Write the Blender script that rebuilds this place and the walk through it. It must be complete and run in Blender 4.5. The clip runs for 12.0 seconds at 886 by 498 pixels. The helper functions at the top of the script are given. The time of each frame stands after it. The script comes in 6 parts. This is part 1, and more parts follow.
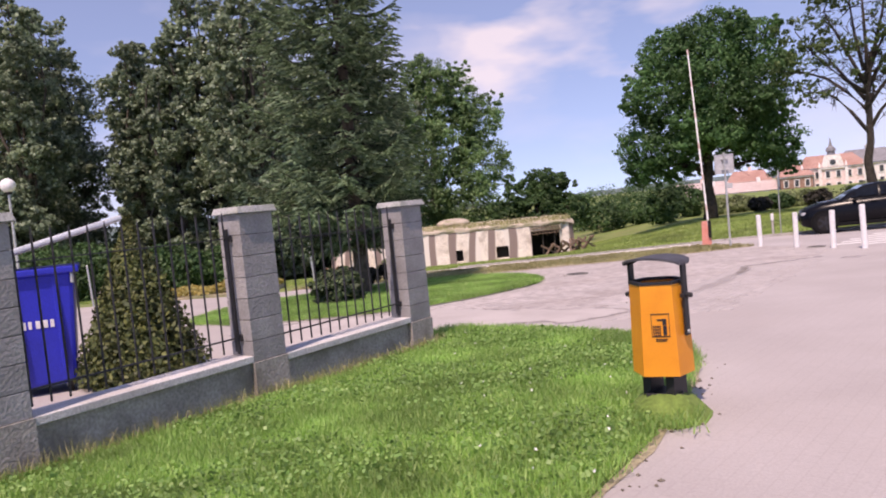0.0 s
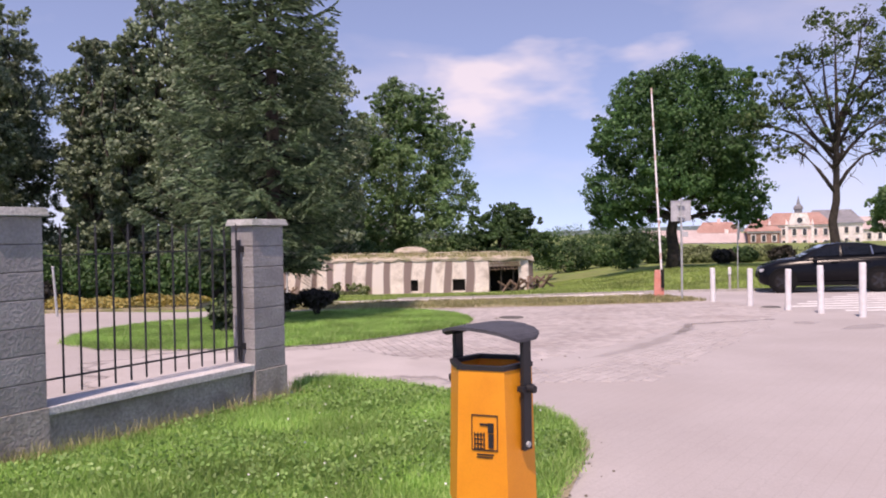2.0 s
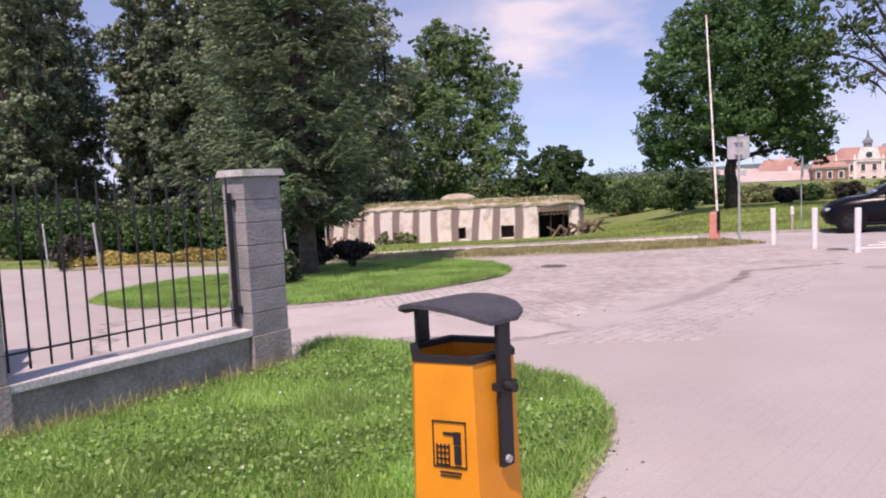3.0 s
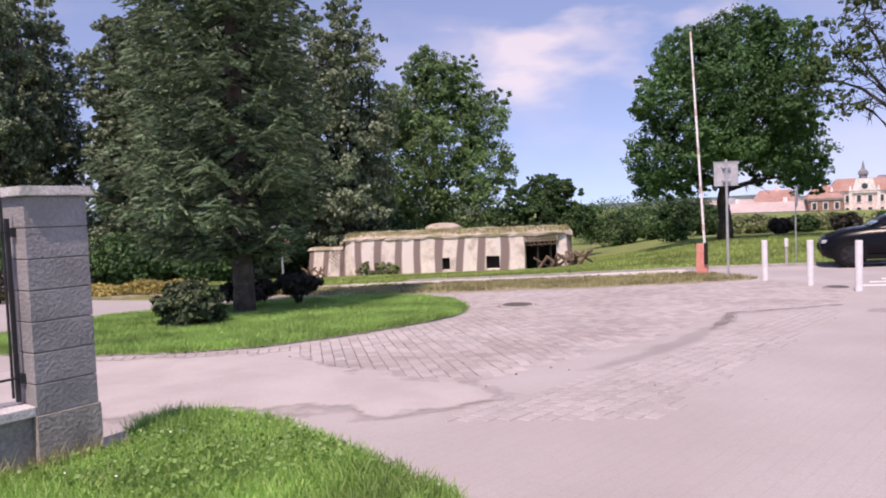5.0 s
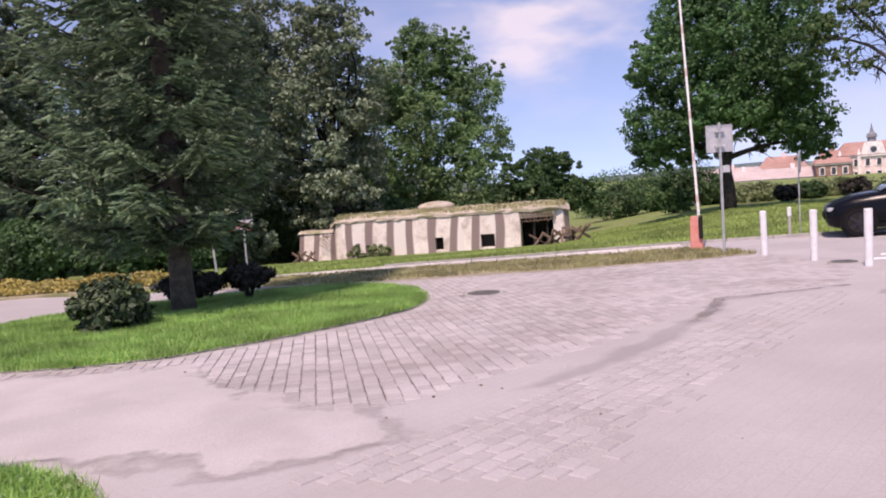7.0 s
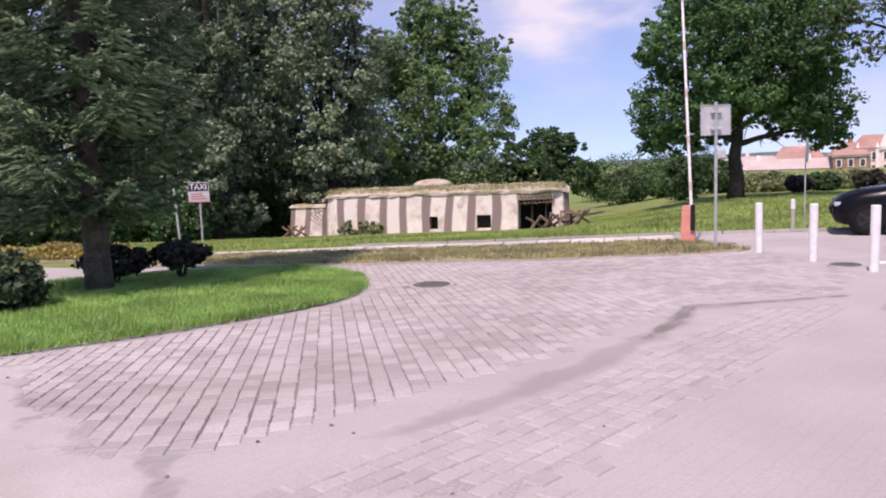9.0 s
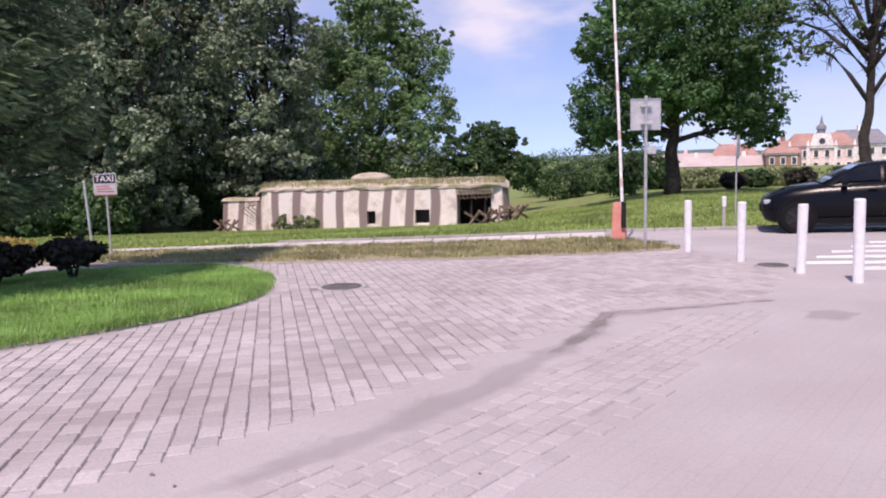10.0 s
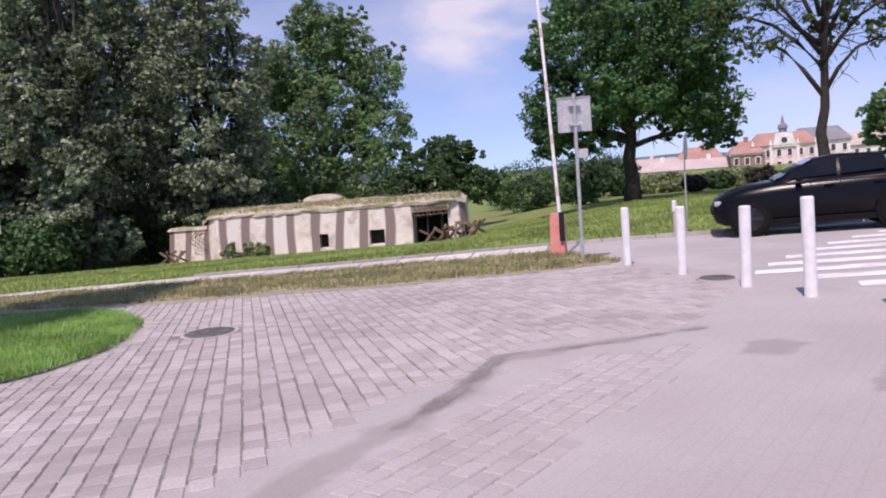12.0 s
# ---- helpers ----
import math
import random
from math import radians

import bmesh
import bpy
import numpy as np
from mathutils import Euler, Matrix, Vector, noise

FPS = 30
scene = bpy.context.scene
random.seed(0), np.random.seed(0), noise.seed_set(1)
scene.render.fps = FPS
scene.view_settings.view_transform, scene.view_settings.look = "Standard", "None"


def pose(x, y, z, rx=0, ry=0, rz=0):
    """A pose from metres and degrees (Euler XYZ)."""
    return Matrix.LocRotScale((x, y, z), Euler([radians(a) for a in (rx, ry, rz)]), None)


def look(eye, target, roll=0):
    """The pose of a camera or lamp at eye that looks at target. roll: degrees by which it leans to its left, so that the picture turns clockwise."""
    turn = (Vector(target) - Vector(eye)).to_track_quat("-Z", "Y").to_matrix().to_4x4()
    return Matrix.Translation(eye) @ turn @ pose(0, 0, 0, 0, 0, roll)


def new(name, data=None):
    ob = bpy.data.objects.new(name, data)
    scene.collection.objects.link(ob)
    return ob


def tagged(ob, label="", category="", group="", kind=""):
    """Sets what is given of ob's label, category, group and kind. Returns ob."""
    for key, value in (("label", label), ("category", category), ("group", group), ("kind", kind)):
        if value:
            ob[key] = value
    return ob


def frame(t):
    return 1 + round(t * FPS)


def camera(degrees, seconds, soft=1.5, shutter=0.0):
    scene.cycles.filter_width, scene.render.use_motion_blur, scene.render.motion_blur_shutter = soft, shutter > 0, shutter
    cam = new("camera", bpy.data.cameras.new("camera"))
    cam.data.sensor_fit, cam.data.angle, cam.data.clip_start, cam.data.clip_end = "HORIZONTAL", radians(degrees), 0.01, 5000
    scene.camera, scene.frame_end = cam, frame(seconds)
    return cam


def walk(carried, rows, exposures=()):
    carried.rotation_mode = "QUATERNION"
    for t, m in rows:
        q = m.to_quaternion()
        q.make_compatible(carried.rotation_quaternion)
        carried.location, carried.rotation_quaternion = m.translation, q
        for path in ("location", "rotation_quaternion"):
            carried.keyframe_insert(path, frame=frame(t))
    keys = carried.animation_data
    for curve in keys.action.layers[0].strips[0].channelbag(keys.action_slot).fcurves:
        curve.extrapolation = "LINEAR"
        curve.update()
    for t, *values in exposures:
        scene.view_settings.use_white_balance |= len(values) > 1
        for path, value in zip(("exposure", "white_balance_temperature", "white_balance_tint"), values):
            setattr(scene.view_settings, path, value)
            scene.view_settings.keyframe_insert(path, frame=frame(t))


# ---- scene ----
cam = camera(62.3, 12.0, soft=1.95)
PATH = [
    (0, (1.077, 2.688, 1.422), (0.634, 4.635, 1.31), -5.5),
    (0.5, (1.246, 3.229, 1.369), (0.817, 5.178, 1.235), -3.4),
    (1, (1.399, 3.625, 1.366), (0.844, 5.543, 1.255), -7.7),
    (1.5, (1.632, 4.04, 1.395), (1.168, 5.982, 1.269), -5.2),
    (2, (1.758, 4.544, 1.366), (1.394, 6.51, 1.327), -1.0),
    (2.5, (1.873, 5.012, 1.333), (1.438, 6.952, 1.12), -3.9),
    (3, (1.943, 5.415, 1.356), (1.435, 7.341, 1.176), -2.6),
    (5, (2.372, 7.317, 1.281), (1.873, 9.251, 1.18), -2.3),
    (5.5, (2.505, 7.765, 1.293), (1.886, 9.665, 1.227), -5.1),
    (6, (2.609, 8.214, 1.267), (2.161, 10.155, 1.084), -1.0),
    (6.5, (2.7, 8.599, 1.251), (2.177, 10.525, 1.113), -3.5),
    (7, (2.838, 9.01, 1.251), (2.317, 10.934, 1.091), -4.2),
    (9, (3.398, 10.725, 1.178), (2.848, 12.636, 0.96), -2.1),
    (9.5, (3.509, 11.151, 1.167), (2.66, 12.959, 1.067), -7.9),
    (10, (3.656, 11.559, 1.157), (3.249, 13.502, 0.918), -1.5),
    (10.5, (3.819, 12.037, 1.162), (3.435, 13.991, 0.976), -3.1),
    (11, (4.03, 12.38, 1.127), (3.618, 14.327, 0.933), -5.3),
    (11.5, (4.197, 12.833, 1.039), (3.947, 14.798, 0.768), -0.5),
    (12, (4.381, 13.269, 1.057), (4.039, 15.23, 0.86), -4.4),
]
walk(cam, [(t, look(eye, target, roll)) for t, eye, target, roll in PATH], [(0, 0.25, 7850, 31), (6, 0.22, 7500, 31), (9.5, 0.26, 7250, 30), (10.5, 0.18, 7050, 29), (12, 0.1, 7000, 29)])

# ---- world, sun ----
SUN_AZ, SUN_EL = radians(190), radians(59)
sun_way = Vector((math.sin(SUN_AZ) * math.cos(SUN_EL), math.cos(SUN_AZ) * math.cos(SUN_EL), math.sin(SUN_EL)))
world = bpy.data.worlds.new("sky")
scene.world = world
world.use_nodes = True
wt = world.node_tree
wbg = wt.nodes["Background"]
sky = wt.nodes.new("ShaderNodeTexSky")
sky.sky_type = "NISHITA"
sky.sun_disc = False
sky.sun_elevation, sky.sun_rotation = SUN_EL, SUN_AZ
sky.air_density, sky.dust_density, sky.ozone_density = 0.85, 0.05, 2.2
wco = wt.nodes.new("ShaderNodeTexCoord")
wmap = wt.nodes.new("ShaderNodeMapping")
wmap.inputs["Scale"].default_value = (2.2, 2.2, 5.0)
wmap.inputs["Location"].default_value = (0.55, 0.2, 0.15)
wnoise = wt.nodes.new("ShaderNodeTexNoise")
wnoise.inputs["Scale"].default_value = 1.3
wnoise.inputs["Detail"].default_value = 5
wnoise.inputs["Roughness"].default_value = 0.5
wramp = wt.nodes.new("ShaderNodeValToRGB")
wramp.color_ramp.elements[0].position, wramp.color_ramp.elements[1].position = 0.5, 0.68
wramp.color_ramp.elements[0].color, wramp.color_ramp.elements[1].color = (0.08, 0.08, 0.08, 1), (0.32, 0.32, 0.32, 1)
wmix = wt.nodes.new("ShaderNodeMix")
wmix.data_type = "RGBA"
wmix.inputs["B"].default_value = (5.5, 5.5, 5.9, 1)
wt.links.new(wco.outputs["Generated"], wmap.inputs["Vector"])
wt.links.new(wmap.outputs["Vector"], wnoise.inputs["Vector"])
wt.links.new(wnoise.outputs["Fac"], wramp.inputs["Fac"])
# a bank of fair-weather cloud low over the lawn
wbank = wt.nodes.new("ShaderNodeMapping")
wbank.inputs["Scale"].default_value = (4.6, 0.6, 12.0)
wbank.inputs["Location"].default_value = (-4.6 * -0.06, -0.6 * 0.97, -12.0 * 0.2)
wlen = wt.nodes.new("ShaderNodeVectorMath")
wlen.operation = "LENGTH"
wnear = wt.nodes.new("ShaderNodeMapRange")
wnear.inputs["From Min"].default_value, wnear.inputs["From Max"].default_value = 0.25, 1.15
wnear.inputs["To Min"].default_value, wnear.inputs["To Max"].default_value = 0.36, 0.0
wpuff = wt.nodes.new("ShaderNodeTexNoise")
wpuff.inputs["Scale"].default_value, wpuff.inputs["Detail"].default_value = 3.4, 4
wpmap = wt.nodes.new("ShaderNodeMapping")
wpmap.inputs["Scale"].default_value = (1.6, 1.6, 4.2)
wadd = wt.nodes.new("ShaderNodeMath")
wadd.operation = "ADD"
wedge = wt.nodes.new("ShaderNodeMapRange")
wedge.inputs["From Min"].default_value, wedge.inputs["From Max"].default_value = 0.66, 0.92
wedge.inputs["To Min"].default_value, wedge.inputs["To Max"].default_value = 0.0, 0.7
wmax = wt.nodes.new("ShaderNodeMath")
wmax.operation = "MAXIMUM"
wt.links.new(wco.outputs["Generated"], wbank.inputs["Vector"])
wt.links.new(wbank.outputs["Vector"], wlen.inputs[0])
wt.links.new(wlen.outputs["Value"], wnear.inputs["Value"])
wt.links.new(wco.outputs["Generated"], wpmap.inputs["Vector"])
wt.links.new(wpmap.outputs["Vector"], wpuff.inputs["Vector"])
wt.links.new(wpuff.outputs["Fac"], wadd.inputs[0])
wt.links.new(wnear.outputs["Result"], wadd.inputs[1])
wt.links.new(wadd.outputs["Value"], wedge.inputs["Value"])
wt.links.new(wedge.outputs["Result"], wmax.inputs[0])
wt.links.new(wramp.outputs["Color"], wmax.inputs[1])
wt.links.new(wmax.outputs["Value"], wmix.inputs["Factor"])
# clear air: the haze belt at the horizon kept low
wlift = wt.nodes.new("ShaderNodeVectorMath")
wlift.operation = "MULTIPLY_ADD"
wlift.inputs[1].default_value, wlift.inputs[2].default_value = (1.0, 1.0, 0.85), (0.0, 0.0, 0.11)
wnorm = wt.nodes.new("ShaderNodeVectorMath")
wnorm.operation = "NORMALIZE"
wt.links.new(wco.outputs["Generated"], wlift.inputs[0])
wt.links.new(wlift.outputs["Vector"], wnorm.inputs[0])
wt.links.new(wnorm.outputs["Vector"], sky.inputs["Vector"])
wtint = wt.nodes.new("ShaderNodeMix")
wtint.data_type, wtint.blend_type = "RGBA", "MULTIPLY"
wtint.inputs["Factor"].default_value = 1.0
wtint.inputs["B"].default_value = (0.85, 0.92, 1.06, 1)
wt.links.new(sky.outputs["Color"], wtint.inputs["A"])
wt.links.new(wtint.outputs["Result"], wmix.inputs["A"])
wt.links.new(wmix.outputs["Result"], wbg.inputs["Color"])
wbg.inputs["Strength"].default_value = 0.15
sun = new("sun", bpy.data.lights.new("sun", "SUN"))
sun.data.energy, sun.data.angle, sun.data.color = 3.75, radians(0.55), (1.0, 0.95, 0.88)
sun.matrix_world = look(sun_way * 100, (0, 0, 0))
scene.view_settings.exposure = 0.0


# ---- materials ----
def mat(name, c1, c2, scale=4.0, rough=0.8, bump=0.25, fine=60.0, metal=0.0, c3=None, scale3=0.5, amount3=0.5, island=0.0, spec=0.5, contrast=0.25, edge3=(0.5, 0.66)):
    """Two colours by a broad noise, grain by a fine one, and a third colour in patches."""
    m = bpy.data.materials.new(name)
    m.use_nodes = True
    t = m.node_tree
    b = t.nodes["Principled BSDF"]
    geo = t.nodes.new("ShaderNodeNewGeometry")

    def noise_at(s, d=5):
        n = t.nodes.new("ShaderNodeTexNoise")
        n.inputs["Scale"].default_value, n.inputs["Detail"].default_value = s, d
        t.links.new(geo.outputs["Position"], n.inputs["Vector"])
        return n.outputs["Fac"]

    def ramp(fac, lo, hi, a, z):
        r = t.nodes.new("ShaderNodeValToRGB")
        r.color_ramp.elements[0].position, r.color_ramp.elements[1].position = lo, hi
        r.color_ramp.elements[0].color, r.color_ramp.elements[1].color = (*a, 1), (*z, 1)
        t.links.new(fac, r.inputs["Fac"])
        return r.outputs["Color"]

    def mix(kind, fac, a, z):
        n = t.nodes.new("ShaderNodeMix")
        n.data_type, n.blend_type = "RGBA", kind
        if isinstance(fac, float):
            n.inputs["Factor"].default_value = fac
        else:
            t.links.new(fac, n.inputs["Factor"])
        t.links.new(a, n.inputs["A"])
        if isinstance(z, tuple):
            n.inputs["B"].default_value = (*z, 1)
        else:
            t.links.new(z, n.inputs["B"])
        return n.outputs["Result"]

    col = ramp(noise_at(scale), 0.35, 0.65, c1, c2)
    g = noise_at(fine, 3)
    lo, hi = 1 - contrast, 1 + contrast
    col = mix("MULTIPLY", 1.0, col, ramp(g, 0.3, 0.7, (lo,) * 3, (hi,) * 3))
    if c3:
        col = mix("MIX", ramp(noise_at(scale3, 6), edge3[0], edge3[1], (0, 0, 0), (amount3,) * 3), col, c3)
    if island:
        lo, hi = 1 - island, 1 + island
        per = t.nodes.new("ShaderNodeObjectInfo")
        add = t.nodes.new("ShaderNodeMath")
        add.operation = "ADD"
        frac = t.nodes.new("ShaderNodeMath")
        frac.operation = "FRACT"
        t.links.new(geo.outputs["Random Per Island"], add.inputs[0])
        t.links.new(per.outputs["Random"], add.inputs[1])
        t.links.new(add.outputs["Value"], frac.inputs[0])
        col = mix("MULTIPLY", 1.0, col, ramp(frac.outputs["Value"], 0, 1, (lo,) * 3, (hi,) * 3))
    t.links.new(col, b.inputs["Base Color"])
    b.inputs["Roughness"].default_value, b.inputs["Metallic"].default_value = rough, metal
    b.inputs["Specular IOR Level"].default_value = spec
    if bump:
        n = t.nodes.new("ShaderNodeBump")
        n.inputs["Strength"].default_value, n.inputs["Distance"].default_value = bump, 0.02
        t.links.new(g, n.inputs["Height"])
        t.links.new(n.outputs["Normal"], b.inputs["Normal"])
    return m


def leaf_mat(name, c1, c2, c3, clear=0.4, rough=0.6, patch=0.35):
    """Leaves: colour from leaf to leaf and in patches, light shining through."""
    m = bpy.data.materials.new(name)
    m.use_nodes = True
    t = m.node_tree
    b = t.nodes["Principled BSDF"]
    geo = t.nodes.new("ShaderNodeNewGeometry")
    r = t.nodes.new("ShaderNodeValToRGB")
    r.color_ramp.elements[0].color, r.color_ramp.elements[1].color = (*c1, 1), (*c3, 1)
    e = r.color_ramp.elements.new(0.55)
    e.color = (*c2, 1)
    t.links.new(geo.outputs["Random Per Island"], r.inputs["Fac"])
    n = t.nodes.new("ShaderNodeTexNoise")
    n.inputs["Scale"].default_value = patch
    t.links.new(geo.outputs["Position"], n.inputs["Vector"])
    v = t.nodes.new("ShaderNodeMapRange")
    v.inputs["From Min"].default_value, v.inputs["From Max"].default_value = 0.3, 0.7
    v.inputs["To Min"].default_value, v.inputs["To Max"].default_value = 0.65, 1.35
    t.links.new(n.outputs["Fac"], v.inputs["Value"])
    h = t.nodes.new("ShaderNodeHueSaturation")
    t.links.new(r.outputs["Color"], h.inputs["Color"])
    t.links.new(v.outputs["Result"], h.inputs["Value"])
    t.links.new(h.outputs["Color"], b.inputs["Base Color"])
    b.inputs["Roughness"].default_value = rough
    tr = t.nodes.new("ShaderNodeBsdfTranslucent")
    t.links.new(h.outputs["Color"], tr.inputs["Color"])
    mx = t.nodes.new("ShaderNodeMixShader")
    mx.inputs["Fac"].default_value = clear
    t.links.new(b.outputs["BSDF"], mx.inputs[1])
    t.links.new(tr.outputs["BSDF"], mx.inputs[2])
    t.links.new(mx.outputs["Shader"], t.nodes["Material Output"].inputs["Surface"])
    return m


def paving_mat(name, c1, c2, joint, along, w, h, strength, worn, island=0.0):
    """Concrete block paving, sand-filled joints showing faintly, dusty and stained."""
    m = mat(name, c1, c2, 0.6, 0.9, 0.2, 60, c3=worn, scale3=0.45, amount3=0.7, contrast=0.07)
    t = m.node_tree
    b = t.nodes["Principled BSDF"]
    geo = t.nodes.new("ShaderNodeNewGeometry")
    mp = t.nodes.new("ShaderNodeMapping")
    mp.inputs["Rotation"].default_value = (0, 0, -math.atan2(along[1], along[0]))
    br = t.nodes.new("ShaderNodeTexBrick")
    br.inputs["Scale"].default_value = 1.0
    br.inputs["Brick Width"].default_value, br.inputs["Row Height"].default_value = h, w
    br.inputs["Mortar Size"].default_value = 0.006
    br.inputs["Mortar Smooth"].default_value = 0.6
    br.inputs["Color1"].default_value, br.inputs["Color2"].default_value = (1, 1, 1, 1), (0.93, 0.93, 0.93, 1)
    br.inputs["Mortar"].default_value = (*joint, 1)
    t.links.new(geo.outputs["Position"], mp.inputs["Vector"])
    t.links.new(mp.outputs["Vector"], br.inputs["Vector"])
    mx = t.nodes.new("ShaderNodeMix")
    mx.data_type, mx.blend_type = "RGBA", "MULTIPLY"
    mx.inputs["Factor"].default_value = strength
    old = b.inputs["Base Color"].links[0].from_socket
    t.links.new(old, mx.inputs["A"])
    t.links.new(br.outputs["Color"], mx.inputs["B"])
    t.links.new(mx.outputs["Result"], b.inputs["Base Color"])
    return m


def plain(name, c, rough=0.5, metal=0.0, coat=0.0, spec=0.5, vary=0.12):
    m = mat(name, tuple(v * (1 - vary) for v in c), tuple(min(1, v * (1 + vary)) for v in c), 6.0, rough, 0.05, 150, metal, spec=spec, contrast=0.08)
    m.node_tree.nodes["Principled BSDF"].inputs["Coat Weight"].default_value = coat
    return m


def camo_mat():
    """Cream concrete with wavy upright brown stripes, streaked and chipped."""
    m = mat("camouflage_concrete", (0.68, 0.6, 0.535), (0.8, 0.73, 0.66), 1.3, 0.92, 0.5, 22, c3=(0.34, 0.28, 0.23), scale3=1.6, amount3=0.5)
    t = m.node_tree
    b = t.nodes["Principled BSDF"]
    geo = t.nodes.new("ShaderNodeNewGeometry")

    def stripes(scale, seed, lo, hi, colour, wave, bend):
        mp = t.nodes.new("ShaderNodeMapping")
        mp.inputs["Scale"].default_value = (1.0, 0.25, wave)
        mp.inputs["Location"].default_value = (seed, seed, seed)
        t.links.new(geo.outputs["Position"], mp.inputs["Vector"])
        n = t.nodes.new("ShaderNodeTexWave")
        n.wave_type, n.bands_direction = "BANDS", "X"
        n.inputs["Scale"].default_value, n.inputs["Distortion"].default_value = scale, bend
        n.inputs["Detail"].default_value, n.inputs["Detail Scale"].default_value = 1.0, 0.9
        t.links.new(mp.outputs["Vector"], n.inputs["Vector"])
        r = t.nodes.new("ShaderNodeValToRGB")
        r.color_ramp.elements[0].position, r.color_ramp.elements[1].position = lo, hi
        t.links.new(n.outputs["Fac"], r.inputs["Fac"])
        mx = t.nodes.new("ShaderNodeMix")
        mx.data_type = "RGBA"
        mx.inputs["B"].default_value = colour
        t.links.new(r.outputs["Color"], mx.inputs["Factor"])
        t.links.new(b.inputs["Base Color"].links[0].from_socket, mx.inputs["A"])
        t.links.new(mx.outputs["Result"], b.inputs["Base Color"])

    stripes(0.13, 7.3, 0.82, 0.9, (0.74, 0.68, 0.63, 1), 0.8, 6.0)
    stripes(0.235, 3.4, 0.64, 0.8, (0.25, 0.19, 0.175, 1), 0.55, 5.2)
    return m


COLS = Vector((-0.422, 0.907))
ROWS_B = Vector((0.47, 0.883))
M_GROUND = mat("meadow_soil", (0.14, 0.2, 0.05), (0.2, 0.26, 0.07), 0.8, 0.95, 0.6, 25, c3=(0.22, 0.2, 0.09), scale3=0.22, amount3=0.6)
M_LAWN = mat("lawn_soil", (0.10, 0.17, 0.03), (0.15, 0.23, 0.05), 3, 0.95, 0.6, 30)
M_VERGE = mat("dry_verge", (0.3, 0.26, 0.17), (0.38, 0.33, 0.23), 2, 0.95, 0.6, 30, c3=(0.2, 0.21, 0.09), scale3=1.2, amount3=0.7)
M_PAVE = paving_mat("worn_paving", (0.39, 0.357, 0.353), (0.445, 0.413, 0.41), (0.72, 0.7, 0.68), ROWS_B, 0.105, 0.205, 0.22, (0.4, 0.362, 0.353))
M_BLOCK = mat("paving_block_concrete", (0.385, 0.352, 0.348), (0.45, 0.413, 0.41), 0.8, 0.9, 0.3, 60, c3=(0.33, 0.29, 0.28), scale3=0.5, amount3=0.6, island=0.15, contrast=0.12)
M_BLOCKSAND = mat("sanded_block_concrete", (0.385, 0.353, 0.35), (0.435, 0.402, 0.4), 0.7, 0.9, 0.25, 60, c3=(0.36, 0.32, 0.31), scale3=0.5, amount3=0.6, island=0.07, contrast=0.08)
M_ROAD = mat("pale_asphalt", (0.40, 0.37, 0.37), (0.47, 0.435, 0.435), 0.7, 0.92, 0.3, 70, c3=(0.33, 0.31, 0.3), scale3=0.3, contrast=0.1)
M_PATH = mat("path_slab_concrete", (0.55, 0.5, 0.48), (0.66, 0.61, 0.58), 1.1, 0.9, 0.3, 40, c3=(0.4, 0.36, 0.33), scale3=0.6, island=0.08)
M_JOINT = mat("joint_sand", (0.17, 0.15, 0.14), (0.27, 0.245, 0.235), 1.2, 0.95, 0.3, 60)
M_SANDJOINT = mat("pale_joint_sand", (0.33, 0.302, 0.295), (0.39, 0.36, 0.355), 1.2, 0.95, 0.2, 60)
M_STAIN = mat("dark_silt", (0.24, 0.215, 0.2), (0.35, 0.32, 0.31), 2.5, 0.95, 0.3, 40)
def worn_through(m, scale, rough, most=1.0, first=0.12, full=0.75):
    """A thin layer of dirt that thins out to its rim, its edge broken up by a noise."""
    t = m.node_tree
    g, n, r = t.nodes.new("ShaderNodeNewGeometry"), t.nodes.new("ShaderNodeTexNoise"), t.nodes.new("ShaderNodeMapRange")
    cover, add, mul = t.nodes.new("ShaderNodeAttribute"), t.nodes.new("ShaderNodeMath"), t.nodes.new("ShaderNodeMath")
    cover.attribute_name = "cover"
    n.inputs["Scale"].default_value, n.inputs["Detail"].default_value = scale, 7
    mul.operation, add.operation = "MULTIPLY", "ADD"
    mul.inputs[1].default_value = rough
    r.inputs["From Min"].default_value, r.inputs["From Max"].default_value = 0.5 * rough + first, 0.5 * rough + full
    r.inputs["To Max"].default_value = most
    t.links.new(g.outputs["Position"], n.inputs["Vector"])
    t.links.new(n.outputs["Fac"], mul.inputs[0])
    t.links.new(mul.outputs["Value"], add.inputs[0])
    t.links.new(cover.outputs["Fac"], add.inputs[1])
    t.links.new(add.outputs["Value"], r.inputs["Value"])
    t.links.new(r.outputs["Result"], t.nodes["Principled BSDF"].inputs["Alpha"])
    return m


M_DUST = worn_through(mat("cream_dust", (0.43, 0.397, 0.39), (0.49, 0.452, 0.443), 1.2, 0.95, 0.25, 50, c3=(0.39, 0.35, 0.34), scale3=1.5, amount3=0.5, contrast=0.08), 2.0, 1.4, 1.0, 0.2, 0.5)
worn_through(M_STAIN, 4.5, 2.2, 0.62)
M_CRUMB = mat("soil_crumbs", (0.1, 0.09, 0.07), (0.19, 0.165, 0.13), 9, 0.95, 0.2, 60)
M_SEAM = mat("gutter_dirt", (0.35, 0.32, 0.315), (0.4, 0.368, 0.365), 0.9, 0.95, 0.3, 50, c3=(0.32, 0.29, 0.275), scale3=0.9, amount3=0.6)
worn_through(M_SEAM, 2.6, 2.4, 0.27)
